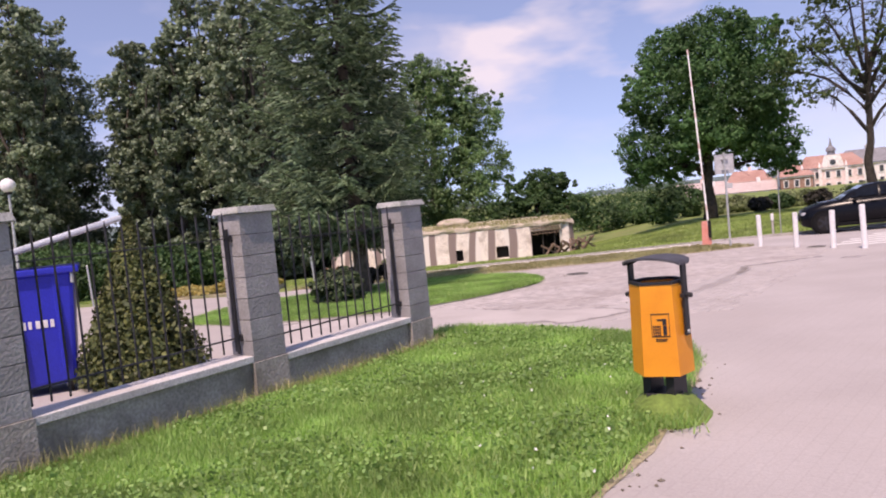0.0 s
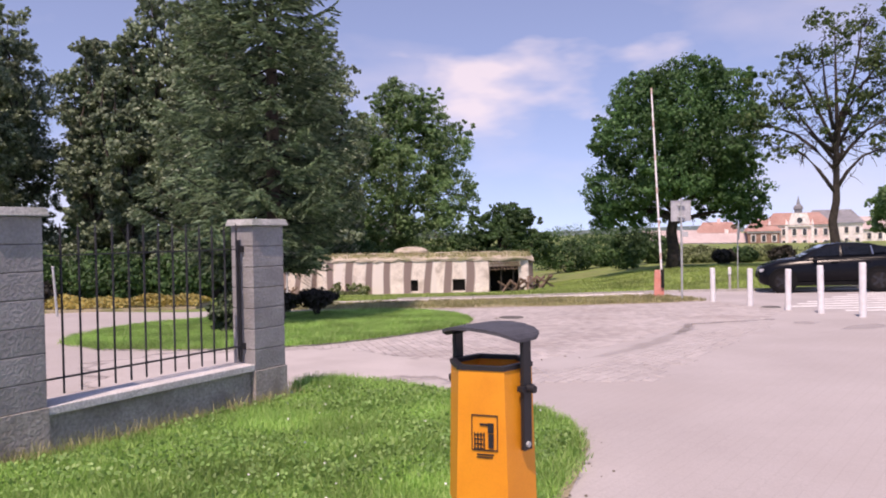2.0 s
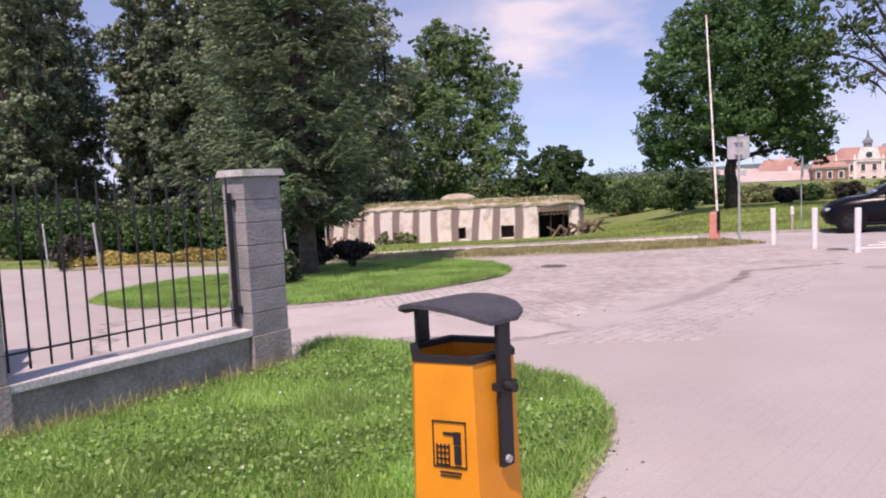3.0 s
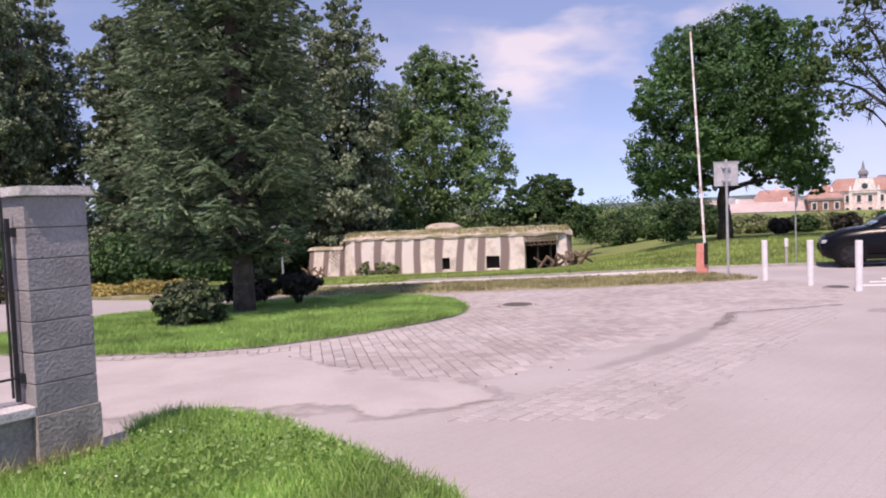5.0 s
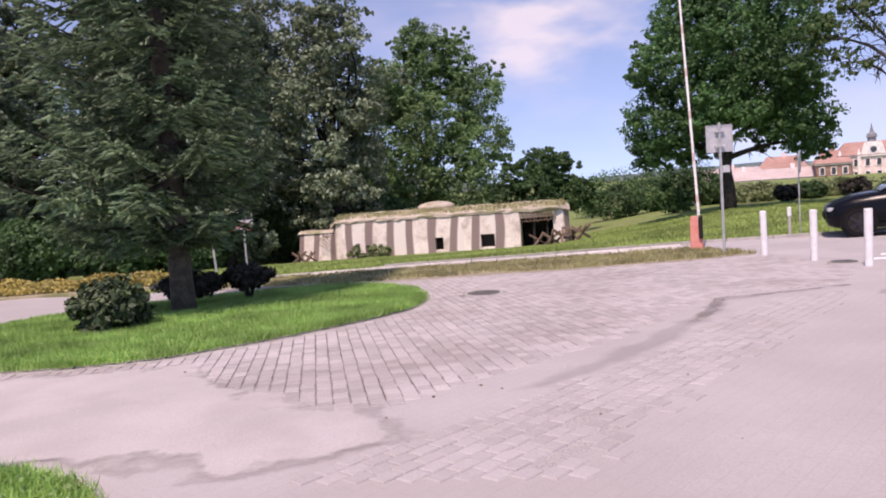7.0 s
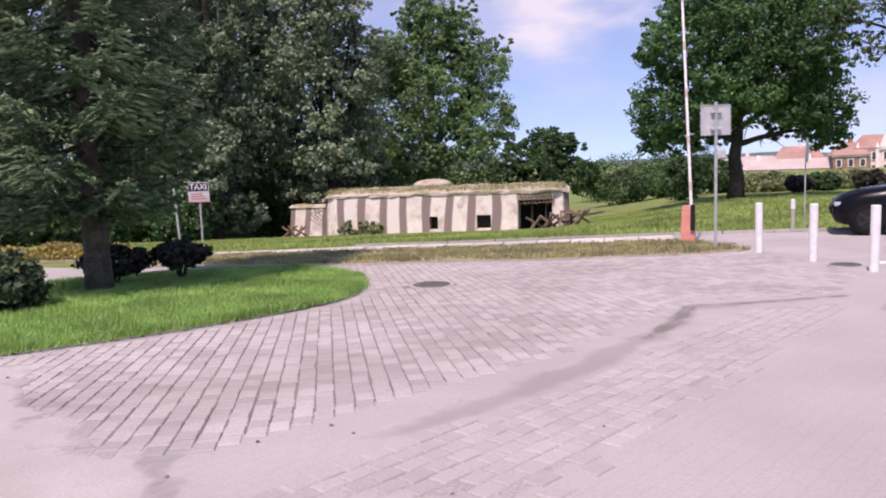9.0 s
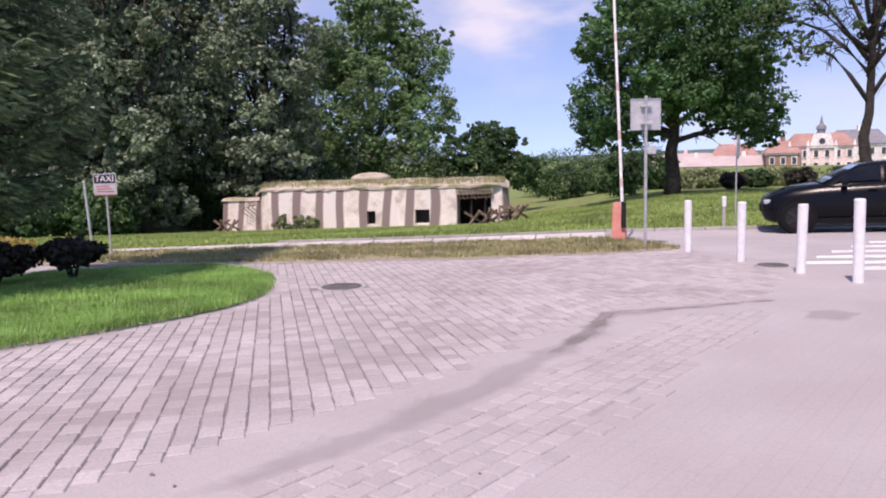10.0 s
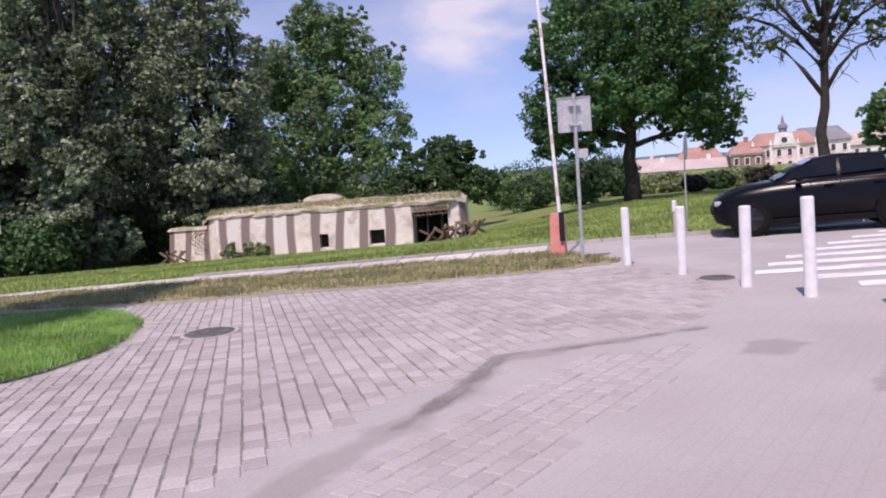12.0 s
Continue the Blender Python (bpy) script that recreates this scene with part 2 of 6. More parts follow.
M_KERB = mat("kerb_concrete", (0.36, 0.34, 0.32), (0.47, 0.44, 0.42), 3, 0.9, 0.3, 60)
M_PILLAR = mat("split_concrete_block", (0.27, 0.26, 0.265), (0.335, 0.325, 0.33), 4, 0.92, 0.5, 45, c3=(0.22, 0.21, 0.21), scale3=2.2, amount3=0.5, island=0.1, contrast=0.14)
M_CAP = mat("weathered_cap_concrete", (0.36, 0.37, 0.36), (0.46, 0.46, 0.45), 7, 0.9, 0.4, 50, c3=(0.22, 0.25, 0.2), scale3=4)
M_COPING = mat("pale_coping_concrete", (0.52, 0.5, 0.5), (0.62, 0.6, 0.6), 5, 0.88, 0.3, 60, c3=(0.38, 0.35, 0.34), scale3=3)
M_PLINTH = mat("stained_plinth_concrete", (0.29, 0.265, 0.245), (0.39, 0.36, 0.335), 3, 0.92, 0.5, 40, c3=(0.17, 0.15, 0.13), scale3=2.0, amount3=0.75)
M_IRON = plain("dark_painted_iron", (0.035, 0.035, 0.04), 0.55, 0.3)
M_BLACK = plain("black_painted_steel", (0.014, 0.013, 0.016), 0.55)
M_ROOF = mat("grey_lid_plastic", (0.05, 0.05, 0.06), (0.075, 0.075, 0.09), 8, 0.6, 0.1, 80)
M_ORANGE = mat("orange_bin_plastic", (0.80, 0.285, 0.016), (0.86, 0.33, 0.022), 3, 0.45, 0.04, 120, c3=(0.66, 0.21, 0.012), scale3=5, amount3=0.35, contrast=0.04)
M_WHITE = mat("white_painted_steel", (0.74, 0.73, 0.73), (0.84, 0.83, 0.83), 9, 0.5, 0.06, 80, c3=(0.5, 0.48, 0.46), scale3=11, amount3=0.15, contrast=0.05)
M_MARK = mat("road_paint", (0.74, 0.73, 0.72), (0.85, 0.84, 0.83), 4, 0.8, 0.15, 50, c3=(0.45, 0.42, 0.41), scale3=3, amount3=0.6)
M_BLUE = mat("blue_container_plastic", (0.012, 0.02, 0.34), (0.018, 0.028, 0.46), 2, 0.42, 0.05, 90)
M_LIDGREY = mat("pale_lid_plastic", (0.5, 0.54, 0.6), (0.62, 0.66, 0.72), 3, 0.5, 0.05, 90)
M_CAMO = camo_mat()
M_BUNKTOP = mat("rough_roof_concrete", (0.42, 0.36, 0.29), (0.54, 0.47, 0.39), 1.6, 0.95, 0.8, 20, c3=(0.2, 0.21, 0.09), scale3=1.0, amount3=0.8)
# near-black: shade painted into the bunker's openings, and black car and barrier parts
M_DARK = plain("painted_shade_and_black_parts", (0.012, 0.01, 0.01), 0.9)
M_RUST = mat("rusty_steel", (0.13, 0.08, 0.055), (0.22, 0.16, 0.12), 8, 0.8, 0.4, 50)
M_ZINC = mat("galvanised_steel", (0.40, 0.42, 0.42), (0.52, 0.54, 0.54), 10, 0.5, 0.05, 80, metal=0.4)
M_SIGNBACK = mat("grey_sign_back", (0.44, 0.45, 0.46), (0.54, 0.55, 0.55), 5, 0.5, 0.05, 80, metal=0.2)
M_BOXRED = mat("faded_red_paint", (0.68, 0.24, 0.19), (0.76, 0.3, 0.25), 4, 0.6, 0.1, 60, c3=(0.74, 0.42, 0.37), scale3=3, amount3=0.5)
M_CARPAINT = plain("black_car_paint", (0.003, 0.0035, 0.006), 0.25, 0.0, 0.0, spec=0.22, vary=0.05)
M_CARPLAST = plain("black_car_plastic", (0.004, 0.004, 0.0045), 0.7, spec=0.2)
M_TYRE = plain("tyre_rubber", (0.009, 0.009, 0.01), 0.9, spec=0.2)
M_RIM = plain("dark_alloy", (0.05, 0.05, 0.055), 0.35, 0.8)
M_GLASS = plain("tinted_car_glass", (0.01, 0.012, 0.016), 0.05, 0.0, 0.6, vary=0.0)
M_HEADL = plain("headlight_lens", (0.45, 0.46, 0.48), 0.12)
M_TAILL = plain("tail_light_lens", (0.16, 0.015, 0.015), 0.2)
M_MORTAR = plain("grey_mortar", (0.16, 0.15, 0.15), 0.9)
M_COVER = mat("grey_cast_iron", (0.1, 0.095, 0.095), (0.17, 0.16, 0.155), 6, 0.8, 0.3, 60)
M_FADED = mat("bleached_red_paint", (0.56, 0.42, 0.39), (0.64, 0.5, 0.46), 5, 0.6, 0.1, 60)
M_CHROME = plain("chrome_trim", (0.6, 0.6, 0.62), 0.15, 1.0)
M_BARK = mat("grey_brown_bark", (0.07, 0.055, 0.045), (0.13, 0.105, 0.085), 6, 0.95, 0.9, 30)
M_BIRCH = mat("pale_bark", (0.22, 0.2, 0.18), (0.36, 0.33, 0.3), 5, 0.9, 0.6, 20, c3=(0.06, 0.05, 0.045), scale3=3, amount3=0.8)
M_BARKDARK = mat("dark_bark", (0.025, 0.02, 0.017), (0.055, 0.045, 0.038), 6, 0.95, 0.9, 30)
M_MAPLE = leaf_mat("maple_leaves", (0.046, 0.12, 0.042), (0.072, 0.18, 0.056), (0.13, 0.27, 0.095))
M_ASPEN = leaf_mat("aspen_leaves", (0.09, 0.18, 0.068), (0.15, 0.275, 0.105), (0.28, 0.42, 0.2))
M_POPLAR = leaf_mat("poplar_leaves", (0.095, 0.145, 0.08), (0.165, 0.225, 0.13), (0.35, 0.42, 0.3), clear=0.25)
M_WALNUT = leaf_mat("sparse_leaves", (0.048, 0.090, 0.030), (0.078, 0.132, 0.042), (0.132, 0.192, 0.066))
M_BUSH = leaf_mat("bush_leaves", (0.032, 0.083, 0.030), (0.058, 0.128, 0.043), (0.102, 0.195, 0.066))
M_PALEBUSH = leaf_mat("pale_shrub_leaves", (0.13, 0.17, 0.07), (0.2, 0.25, 0.11), (0.3, 0.34, 0.18))
M_SPRUCE = leaf_mat("spruce_needles", (0.075, 0.13, 0.065), (0.13, 0.205, 0.105), (0.31, 0.42, 0.25), clear=0.25, patch=0.9)
M_THUJA = leaf_mat("thuja_foliage", (0.04, 0.062, 0.018), (0.075, 0.1, 0.028), (0.17, 0.185, 0.055), clear=0.15, patch=2.5)
M_DARKSHRUB = leaf_mat("dark_shrub_leaves", (0.016, 0.015, 0.011), (0.026, 0.024, 0.017), (0.045, 0.04, 0.028), clear=0.1)
M_JUNIPER = leaf_mat("juniper_leaves", (0.025, 0.049, 0.020), (0.045, 0.077, 0.031), (0.098, 0.140, 0.063), clear=0.1, patch=2)
M_FLOWER = leaf_mat("yellow_blossom", (0.4, 0.31, 0.07), (0.5, 0.4, 0.13), (0.24, 0.25, 0.09), clear=0.2)
M_GRASS = leaf_mat("grass_blades", (0.18, 0.365, 0.078), (0.265, 0.485, 0.11), (0.47, 0.63, 0.24), clear=0.35, rough=0.55, patch=1.3)
M_CLOVER = leaf_mat("clover_leaves", (0.14, 0.28, 0.07), (0.21, 0.38, 0.1), (0.31, 0.46, 0.16), clear=0.3, rough=0.5, patch=2.0)
M_MEADOW = leaf_mat("meadow_blades", (0.2, 0.3, 0.072), (0.27, 0.375, 0.092), (0.37, 0.44, 0.16), clear=0.3, patch=0.35)
M_DRYGRASS = leaf_mat("dry_grass_blades", (0.22, 0.24, 0.09), (0.33, 0.32, 0.15), (0.48, 0.43, 0.26), clear=0.25, patch=1.2)
M_DAISY = plain("white_petals", (0.8, 0.8, 0.78), 0.6)
M_PINKWALL = mat("pink_plaster", (0.76, 0.585, 0.56), (0.83, 0.665, 0.64), 0.3, 0.9, 0.1, 3)
M_WHITEWALL = mat("white_plaster", (0.76, 0.72, 0.71), (0.85, 0.81, 0.8), 0.3, 0.9, 0.1, 3)
M_BROWNWALL = mat("brown_brick_wall", (0.3, 0.17, 0.13), (0.38, 0.23, 0.18), 0.4, 0.9, 0.2, 3)
# saturation lowered so the red carries the haze of distance
M_REDROOF = mat("haze_washed_red_tiles", (0.36, 0.2, 0.165), (0.43, 0.26, 0.22), 0.4, 0.85, 0.2, 4)
M_PALEROOF = mat("pale_pink_roof", (0.45, 0.36, 0.345), (0.54, 0.45, 0.43), 0.3, 0.85, 0.2, 4)
M_GREYROOF = mat("grey_slate_roof", (0.17, 0.17, 0.19), (0.24, 0.24, 0.26), 0.4, 0.8, 0.2, 4)
M_PANE = plain("dark_window_pane", (0.06, 0.065, 0.08), 0.15)
M_HILL = mat("wooded_hills", (0.10, 0.14, 0.15), (0.15, 0.2, 0.2), 0.01, 1.0, 0.0, 0.08)
M_LAMPGLASS = plain("opal_lamp_glass", (0.8, 0.8, 0.78), 0.3)
M_SIGNWHITE = plain("white_sign_face", (0.75, 0.73, 0.72), 0.5)
M_SIGNDARK = plain("dark_sign_band", (0.03, 0.025, 0.05), 0.5)
M_SIGNRED = plain("red_sign_edge", (0.5, 0.07, 0.07), 0.5)


# ---- helpers of this scene ----
rng = np.random.default_rng(7)


def clip(v, a, b):
    return max(a, min(b, v))


def zg(x, y):
    """The ground's height: a forecourt falling gently away, a lawn dipping to the bunker and rising beside it."""
    z = 0.09 - 0.03 * min(y, 31.0) + 0.02 * clip(x, -30, 16)
    if y > 31:
        k = -0.073 + 0.0056 * (clip(x, -2, 8) + 2)
        z += k * (min(y, 54.0) - 31)
    if y > 54:
        z -= (0.012 + 0.0012 * (clip(x, -2, 8) + 2)) * (min(y, 90.0) - 54)
    return z


def zgv(x, y):
    return np.array([zg(a, b) for a, b in zip(x, y)])


def part(name, bm, material, parent=None, label="", smooth=False):
    me = bpy.data.meshes.new(name)
    bm.to_mesh(me)
    bm.free()
    me.materials.append(material)
    if smooth:
        for p in me.polygons:
            p.use_smooth = True
    ob = new(name, me)
    if parent is not None:
        ob.parent = parent
    if label:
        ob["label"] = label
    return ob


def thing(name, at, turn=0.0, label="", category="", group="", kind=""):
    ob = new(name)
    ob.matrix_world = pose(*at, 0, 0, turn)
    ob.empty_display_size = 0.1
    return tagged(ob, label, category, group, kind)


def box(bm, a, b, bevel=0.0, m=None):
    r = bmesh.ops.create_cube(bm, size=1)
    vs = r["verts"]
    for v in vs:
        v.co = Vector([(a[i] + b[i]) / 2 + v.co[i] * (b[i] - a[i]) for i in range(3)])
    if bevel:
        es = list({e for v in vs for e in v.link_edges})
        q = bmesh.ops.bevel(bm, geom=es, offset=bevel, segments=2, affect="EDGES", profile=0.6)
        vs = list({v for f in q["faces"] for v in f.verts} | {v for v in vs if v.is_valid})
    if m is not None:
        bmesh.ops.transform(bm, matrix=m, verts=[v for v in vs if v.is_valid])
    return bm


def boxed(a, b, bevel=0.0):
    return box(bmesh.new(), a, b, bevel)


def tube(bm, pts, radii, seg=8, cap=True):
    """A tapered round tube through points."""
    rings = []
    for i, p in enumerate(pts):
        p = Vector(p)
        d = (Vector(pts[min(i + 1, len(pts) - 1)]) - Vector(pts[max(i - 1, 0)])).normalized()
        a = d.orthogonal().normalized() if abs(d.z) < 0.9 else Vector((1, 0, 0)).cross(d).normalized()
        b = d.cross(a)
        rings.append([bm.verts.new(p + radii[i] * (math.cos(k * 2 * math.pi / seg) * a + math.sin(k * 2 * math.pi / seg) * b)) for k in range(seg)])
    for r, s in zip(rings, rings[1:]):
        for k in range(seg):
            bm.faces.new((r[k], r[(k + 1) % seg], s[(k + 1) % seg], s[k]))
    if cap:
        bm.faces.new(rings[0][::-1])
        bm.faces.new(rings[-1])
    return bm


def tubed(pts, radii, seg=8):
    bm = tube(bmesh.new(), pts, radii, seg)
    bmesh.ops.recalc_face_normals(bm, faces=bm.faces)
    return bm


def slab(poly, dz, thick=0.0):
    """A sheet over the ground with the outline poly, dz above it, with a rim."""
    bm = bmesh.new()
    top = [bm.verts.new((x, y, zg(x, y) + dz)) for x, y in poly]
    f = bm.faces.new(top)
    if thick:
        low = [bm.verts.new((x, y, zg(x, y) + dz - thick)) for x, y in poly]
        for i in range(len(poly)):
            j = (i + 1) % len(poly)
            bm.faces.new((top[i], low[i], low[j], top[j]))
    bmesh.ops.recalc_face_normals(bm, faces=bm.faces)
    if f.normal.z < 0:
        bmesh.ops.reverse_faces(bm, faces=bm.faces)
    return bm


def layer(poly, dz, fade, step):
    """A thin layer over the ground in small squares; cover runs from 0 at its rim to 1 at fade metres from it."""
    p = np.array(poly)
    lo, hi = p.min(0), p.max(0)
    nx, ny = int((hi[0] - lo[0]) / step) + 2, int((hi[1] - lo[1]) / step) + 2
    gx, gy = np.meshgrid(lo[0] + np.arange(nx) * step, lo[1] + np.arange(ny) * step)
    gx, gy = gx.ravel(), gy.ravel()
    hit = inside(gx, gy, poly)
    far = np.full(len(gx), 9.0)
    for (x0, y0), (x1, y1) in zip(poly, poly[1:] + poly[:1]):
        u = np.clip(((gx - x0) * (x1 - x0) + (gy - y0) * (y1 - y0)) / ((x1 - x0) ** 2 + (y1 - y0) ** 2), 0, 1)
        far = np.minimum(far, np.hypot(gx - x0 - u * (x1 - x0), gy - y0 - u * (y1 - y0)))
    cover = np.where(hit, np.clip(far / fade, 0, 1), 0)
    bm = bmesh.new()
    tag = bm.verts.layers.float.new("cover")
    vs = []
    for x, y, k in zip(gx, gy, cover):
        v = bm.verts.new((x, y, zg(x, y) + 0.003 + (dz - 0.003) * min(1.0, 1.6 * k)))
        v[tag] = k
        vs.append(v)
    for j in range(ny - 1):
        for i in range(nx - 1):
            q = (j * nx + i, j * nx + i + 1, (j + 1) * nx + i + 1, (j + 1) * nx + i)
            if any(hit[k] for k in q):
                bm.faces.new([vs[k] for k in q])
    bmesh.ops.delete(bm, geom=[v for v in bm.verts if not v.link_faces], context="VERTS")
    return bm


def inside(px, py, poly):
    """Which of the points lie in the polygon."""
    hit = np.zeros(len(px), bool)
    n = len(poly)
    for i in range(n):
        x1, y1 = poly[i]
        x2, y2 = poly[(i + 1) % n]
        if y1 == y2:
            continue
        c = ((y1 > py) != (y2 > py)) & (px < (x2 - x1) * (py - y1) / (y2 - y1) + x1)
        hit ^= c
    return hit


def mesh_from(name, verts, faces_n, material, parent=None):
    """A mesh of loose faces with faces_n corners each, from an array of corners."""
    me = bpy.data.meshes.new(name)
    n = len(verts)
    k = n // faces_n
    me.vertices.add(n)
    me.vertices.foreach_set("co", np.asarray(verts, np.float32).ravel())
    me.loops.add(n)
    me.loops.foreach_set("vertex_index", np.arange(n, dtype=np.int32))
    me.polygons.add(k)
    me.polygons.foreach_set("loop_start", np.arange(0, n, faces_n, dtype=np.int32))
    me.polygons.foreach_set("loop_total", np.full(k, faces_n, np.int32))
    me.materials.append(material)
    me.update()
    me.validate()
    ob = new(name, me)
    if parent is not None:
        ob.parent = parent
    return ob


def unit(v):
    return v / np.maximum(np.linalg.norm(v, axis=1, keepdims=True), 1e-6)


def leaves(centres, size, out=None, spread=0.6, slim=0.6):
    """Corners of one small folded leaf at each centre, facing out and up more or less."""
    n = len(centres)
    nr = rng.normal(size=(n, 3)) * spread
    if out is not None:
        nr += unit(out)
    nr[:, 2] += 0.35
    nr = unit(nr)
    a = unit(np.cross(nr, rng.normal(size=(n, 3))))
    b = np.cross(nr, a)
    s = size * rng.uniform(0.6, 1.4, (n, 1))
    v = np.stack([centres - a * s, centres - b * s * slim + nr * s * 0.15, centres + a * s, centres + b * s * slim + nr * s * 0.15], 1)
    return v.reshape(-1, 3)


def blades(px, py, height, width, lean=0.5, dz=0.0, each=5, spread=0.03):
    """Corners of grass blades, each a slim triangle, in tufts at the places given."""
    x, y = np.repeat(px, each), np.repeat(py, each)
    z = np.repeat(zgv(px, py), each) + dz
    n = len(x)
    x = x + rng.normal(0, spread, n)
    y = y + rng.normal(0, spread, n)
    h = height * rng.uniform(0.5, 1.35, n)
    an = rng.uniform(0, 2 * np.pi, n)
    w = width * rng.uniform(0.6, 1.3, n)
    ln = h * lean * rng.uniform(0.1, 1.2, n)
    la = rng.uniform(0, 2 * np.pi, n)
    a = np.stack([x - np.cos(an) * w, y - np.sin(an) * w, z], 1)
    b = np.stack([x + np.cos(an) * w, y + np.sin(an) * w, z], 1)
    c = np.stack([x + np.cos(la) * ln, y + np.sin(la) * ln, z + h], 1)
    return np.stack([a, b, c], 1).reshape(-1, 3)


def scatter(poly, n):
    """n random places in a polygon."""
    p = np.array(poly)
    lo, hi = p.min(0), p.max(0)
    out = np.zeros((0, 2))
    while len(out) < n:
        q = rng.uniform(lo, hi, (n * 2, 2))
        out = np.concatenate([out, q[inside(q[:, 0], q[:, 1], poly)]])
    return out[:n, 0], out[:n, 1]


def lettering(name, text, size, material, parent, place, label=""):
    cu = bpy.data.curves.new(name, "FONT")
    cu.body, cu.size, cu.extrude, cu.align_x, cu.align_y = text, size, 0.002, "CENTER", "CENTER"
    ob = new(name, cu)
    cu.materials.append(material)
    dg = bpy.context.evaluated_depsgraph_get()
    me = bpy.data.meshes.new_from_object(ob.evaluated_get(dg))
    bpy.data.objects.remove(ob)
    me.materials.clear()
    me.materials.append(material)
    ob = new(name, me)
    ob.parent = parent
    ob.matrix_basis = place
    if label:
        ob["label"] = label
    return ob


# ---- ground and paving ----
def grid_axis(lo, hi, step, far):
    a = [lo + i * step for i in range(int((hi - lo) / step) + 1)]
    d, l, r = step, lo, a[-1]
    while r < far:
        d *= 1.5
        l, r = l - d, r + d
        a = [l] + a + [r]
    return a


xs, ys = grid_axis(-40, 40, 1.0, 2500), grid_axis(-10, 92, 1.0, 2500)
bm = bmesh.new()
gv = [[bm.verts.new((x, y, zg(x, y) - 0.035)) for x in xs] for y in ys]
for j in range(len(ys) - 1):
    for i in range(len(xs) - 1):
        bm.faces.new((gv[j][i], gv[j][i + 1], gv[j + 1][i + 1], gv[j + 1][i]))
ground = tagged(part("ground", bm, M_GROUND, smooth=True), "rough grassy ground falling away to the distance", "ground", kind="structure")

PAVED = [(-30, -24), (16, -24), (16, 12.6), (12, 14), (8.3, 18.4), (7.3, 20.9), (6.4, 23.2), (5.3, 25.8), (2.0, 26.1), (-2, 26.5), (-6.4, 25.7), (-8.5, 25.6), (-10.1, 25.0), (-15.5, 26.6), (-30, 30.0)]
pavement = tagged(part("pavement", slab(PAVED, 0.0, 0.05), M_PAVE), "pale worn concrete block forecourt, dusty and stained", "paving", kind="structure")
ROAD = [(8.3, 18.4), (12, 14), (16, 12.6), (16, 30.9), (14, 30.9), (7.5, 30.3), (3.9, 30.6), (3.9, 28.5), (5.3, 25.8), (6.4, 23.2), (7.3, 20.9)]
road = tagged(part("road", slab(ROAD, -0.012, 0.05), M_ROAD), "pale grey asphalt road beyond the bollards", "road", kind="structure")
tagged(part("road_end", slab([(16, -24), (60, -24), (60, 30.9), (16, 30.9)], -0.012, 0.05), M_ROAD), "pale grey asphalt road running on", "road", kind="structure")
SEAM = [(1.7, 14.35), (2.15, 15.0), (2.74, 16.2), (3.1, 17.1), (3.5, 18.1), (3.62, 18.6), (3.72, 19.1), (4.4, 19.35), (5.5, 19.8), (5.55, 19.62), (4.45, 19.05), (3.95, 18.75), (3.85, 18.3), (3.7, 17.7), (3.4, 16.9), (3.05, 16.0), (2.4, 14.8), (1.95, 14.2)]
tagged(part("drainage_seam", layer(SEAM, 0.0135, 0.14, 0.06), M_SEAM), "dirty drainage seam between two fields of paving", "paving", kind="structure")

for poly, dirt in (([(3.25, 17.1), (3.42, 17.3), (3.66, 17.8), (3.78, 18.4), (3.9, 18.95), (3.7, 19.02), (3.6, 18.5), (3.45, 17.9)], M_STAIN), ([(3.76, 18.9), (4.46, 19.12), (5.5, 19.64), (5.46, 19.74), (4.4, 19.24), (3.76, 19.04)], M_STAIN), ([(5.45, 18.6), (5.8, 18.5), (6.15, 18.85), (5.9, 19.1), (5.6, 19.0)], M_SEAM), ([(5.9, 17.5), (6.4, 17.5), (7.0, 18.1), (6.9, 18.6), (6.3, 18.2)], M_SEAM)):
    tagged(part("dirt_stain", layer(poly, 0.0165, 0.1, 0.03), dirt), "dark patch of silt on the paving", "stain", kind="structure")
LAWN = [(-1.12, 11.55), (-1.35, 12.4), (-0.9, 12.5), (-0.45, 12.42), (0.05, 12.1), (0.45, 11.75), (0.95, 11.35), (1.4, 10.95), (1.65, 10.5), (1.75, 10.0), (1.72, 9.4), (1.6, 8.7), (1.42, 7.9), (1.16, 7.0), (0.92, 6.38), (0.6, 5.5), (0.1, 4.2), (-0.5, 2.7), (-1.5, 0), (-3.0, -4), (-7.9, -4)]
ISLE = [(-0.86, 20.9), (-0.66, 20.2), (-0.62, 19.4), (-0.85, 18.7), (-1.2, 18.0), (-1.75, 17.1), (-2.5, 16.2), (-3.4, 15.8), (-4.7, 15.6), (-6.3, 15.8), (-7.6, 16.6), (-8.3, 17.8), (-8.6, 19.2), (-8.5, 20.6), (-7.4, 21.9), (-6.0, 22.9), (-4.5, 23.5), (-3.3, 23.6), (-2.2, 22.9), (-1.3, 21.9)]
tagged(part("lawn_edge", slab([(-1.2, 11.7), (-1.38, 12.44), (-0.9, 12.55), (-0.42, 12.49), (0.08, 12.13), (0.49, 11.82), (0.98, 11.38), (1.46, 10.99), (1.69, 10.52), (1.82, 10.0), (1.77, 9.39), (1.67, 8.68), (1.46, 7.88), (1.23, 6.97), (0.96, 6.36), (0.66, 5.47), (0.14, 4.18), (-0.45, 2.68), (-1.45, 0), (-3, -4), (-7, -4)], 0.005), M_VERGE), "brown soil edge of the lawn", "soil", kind="structure")
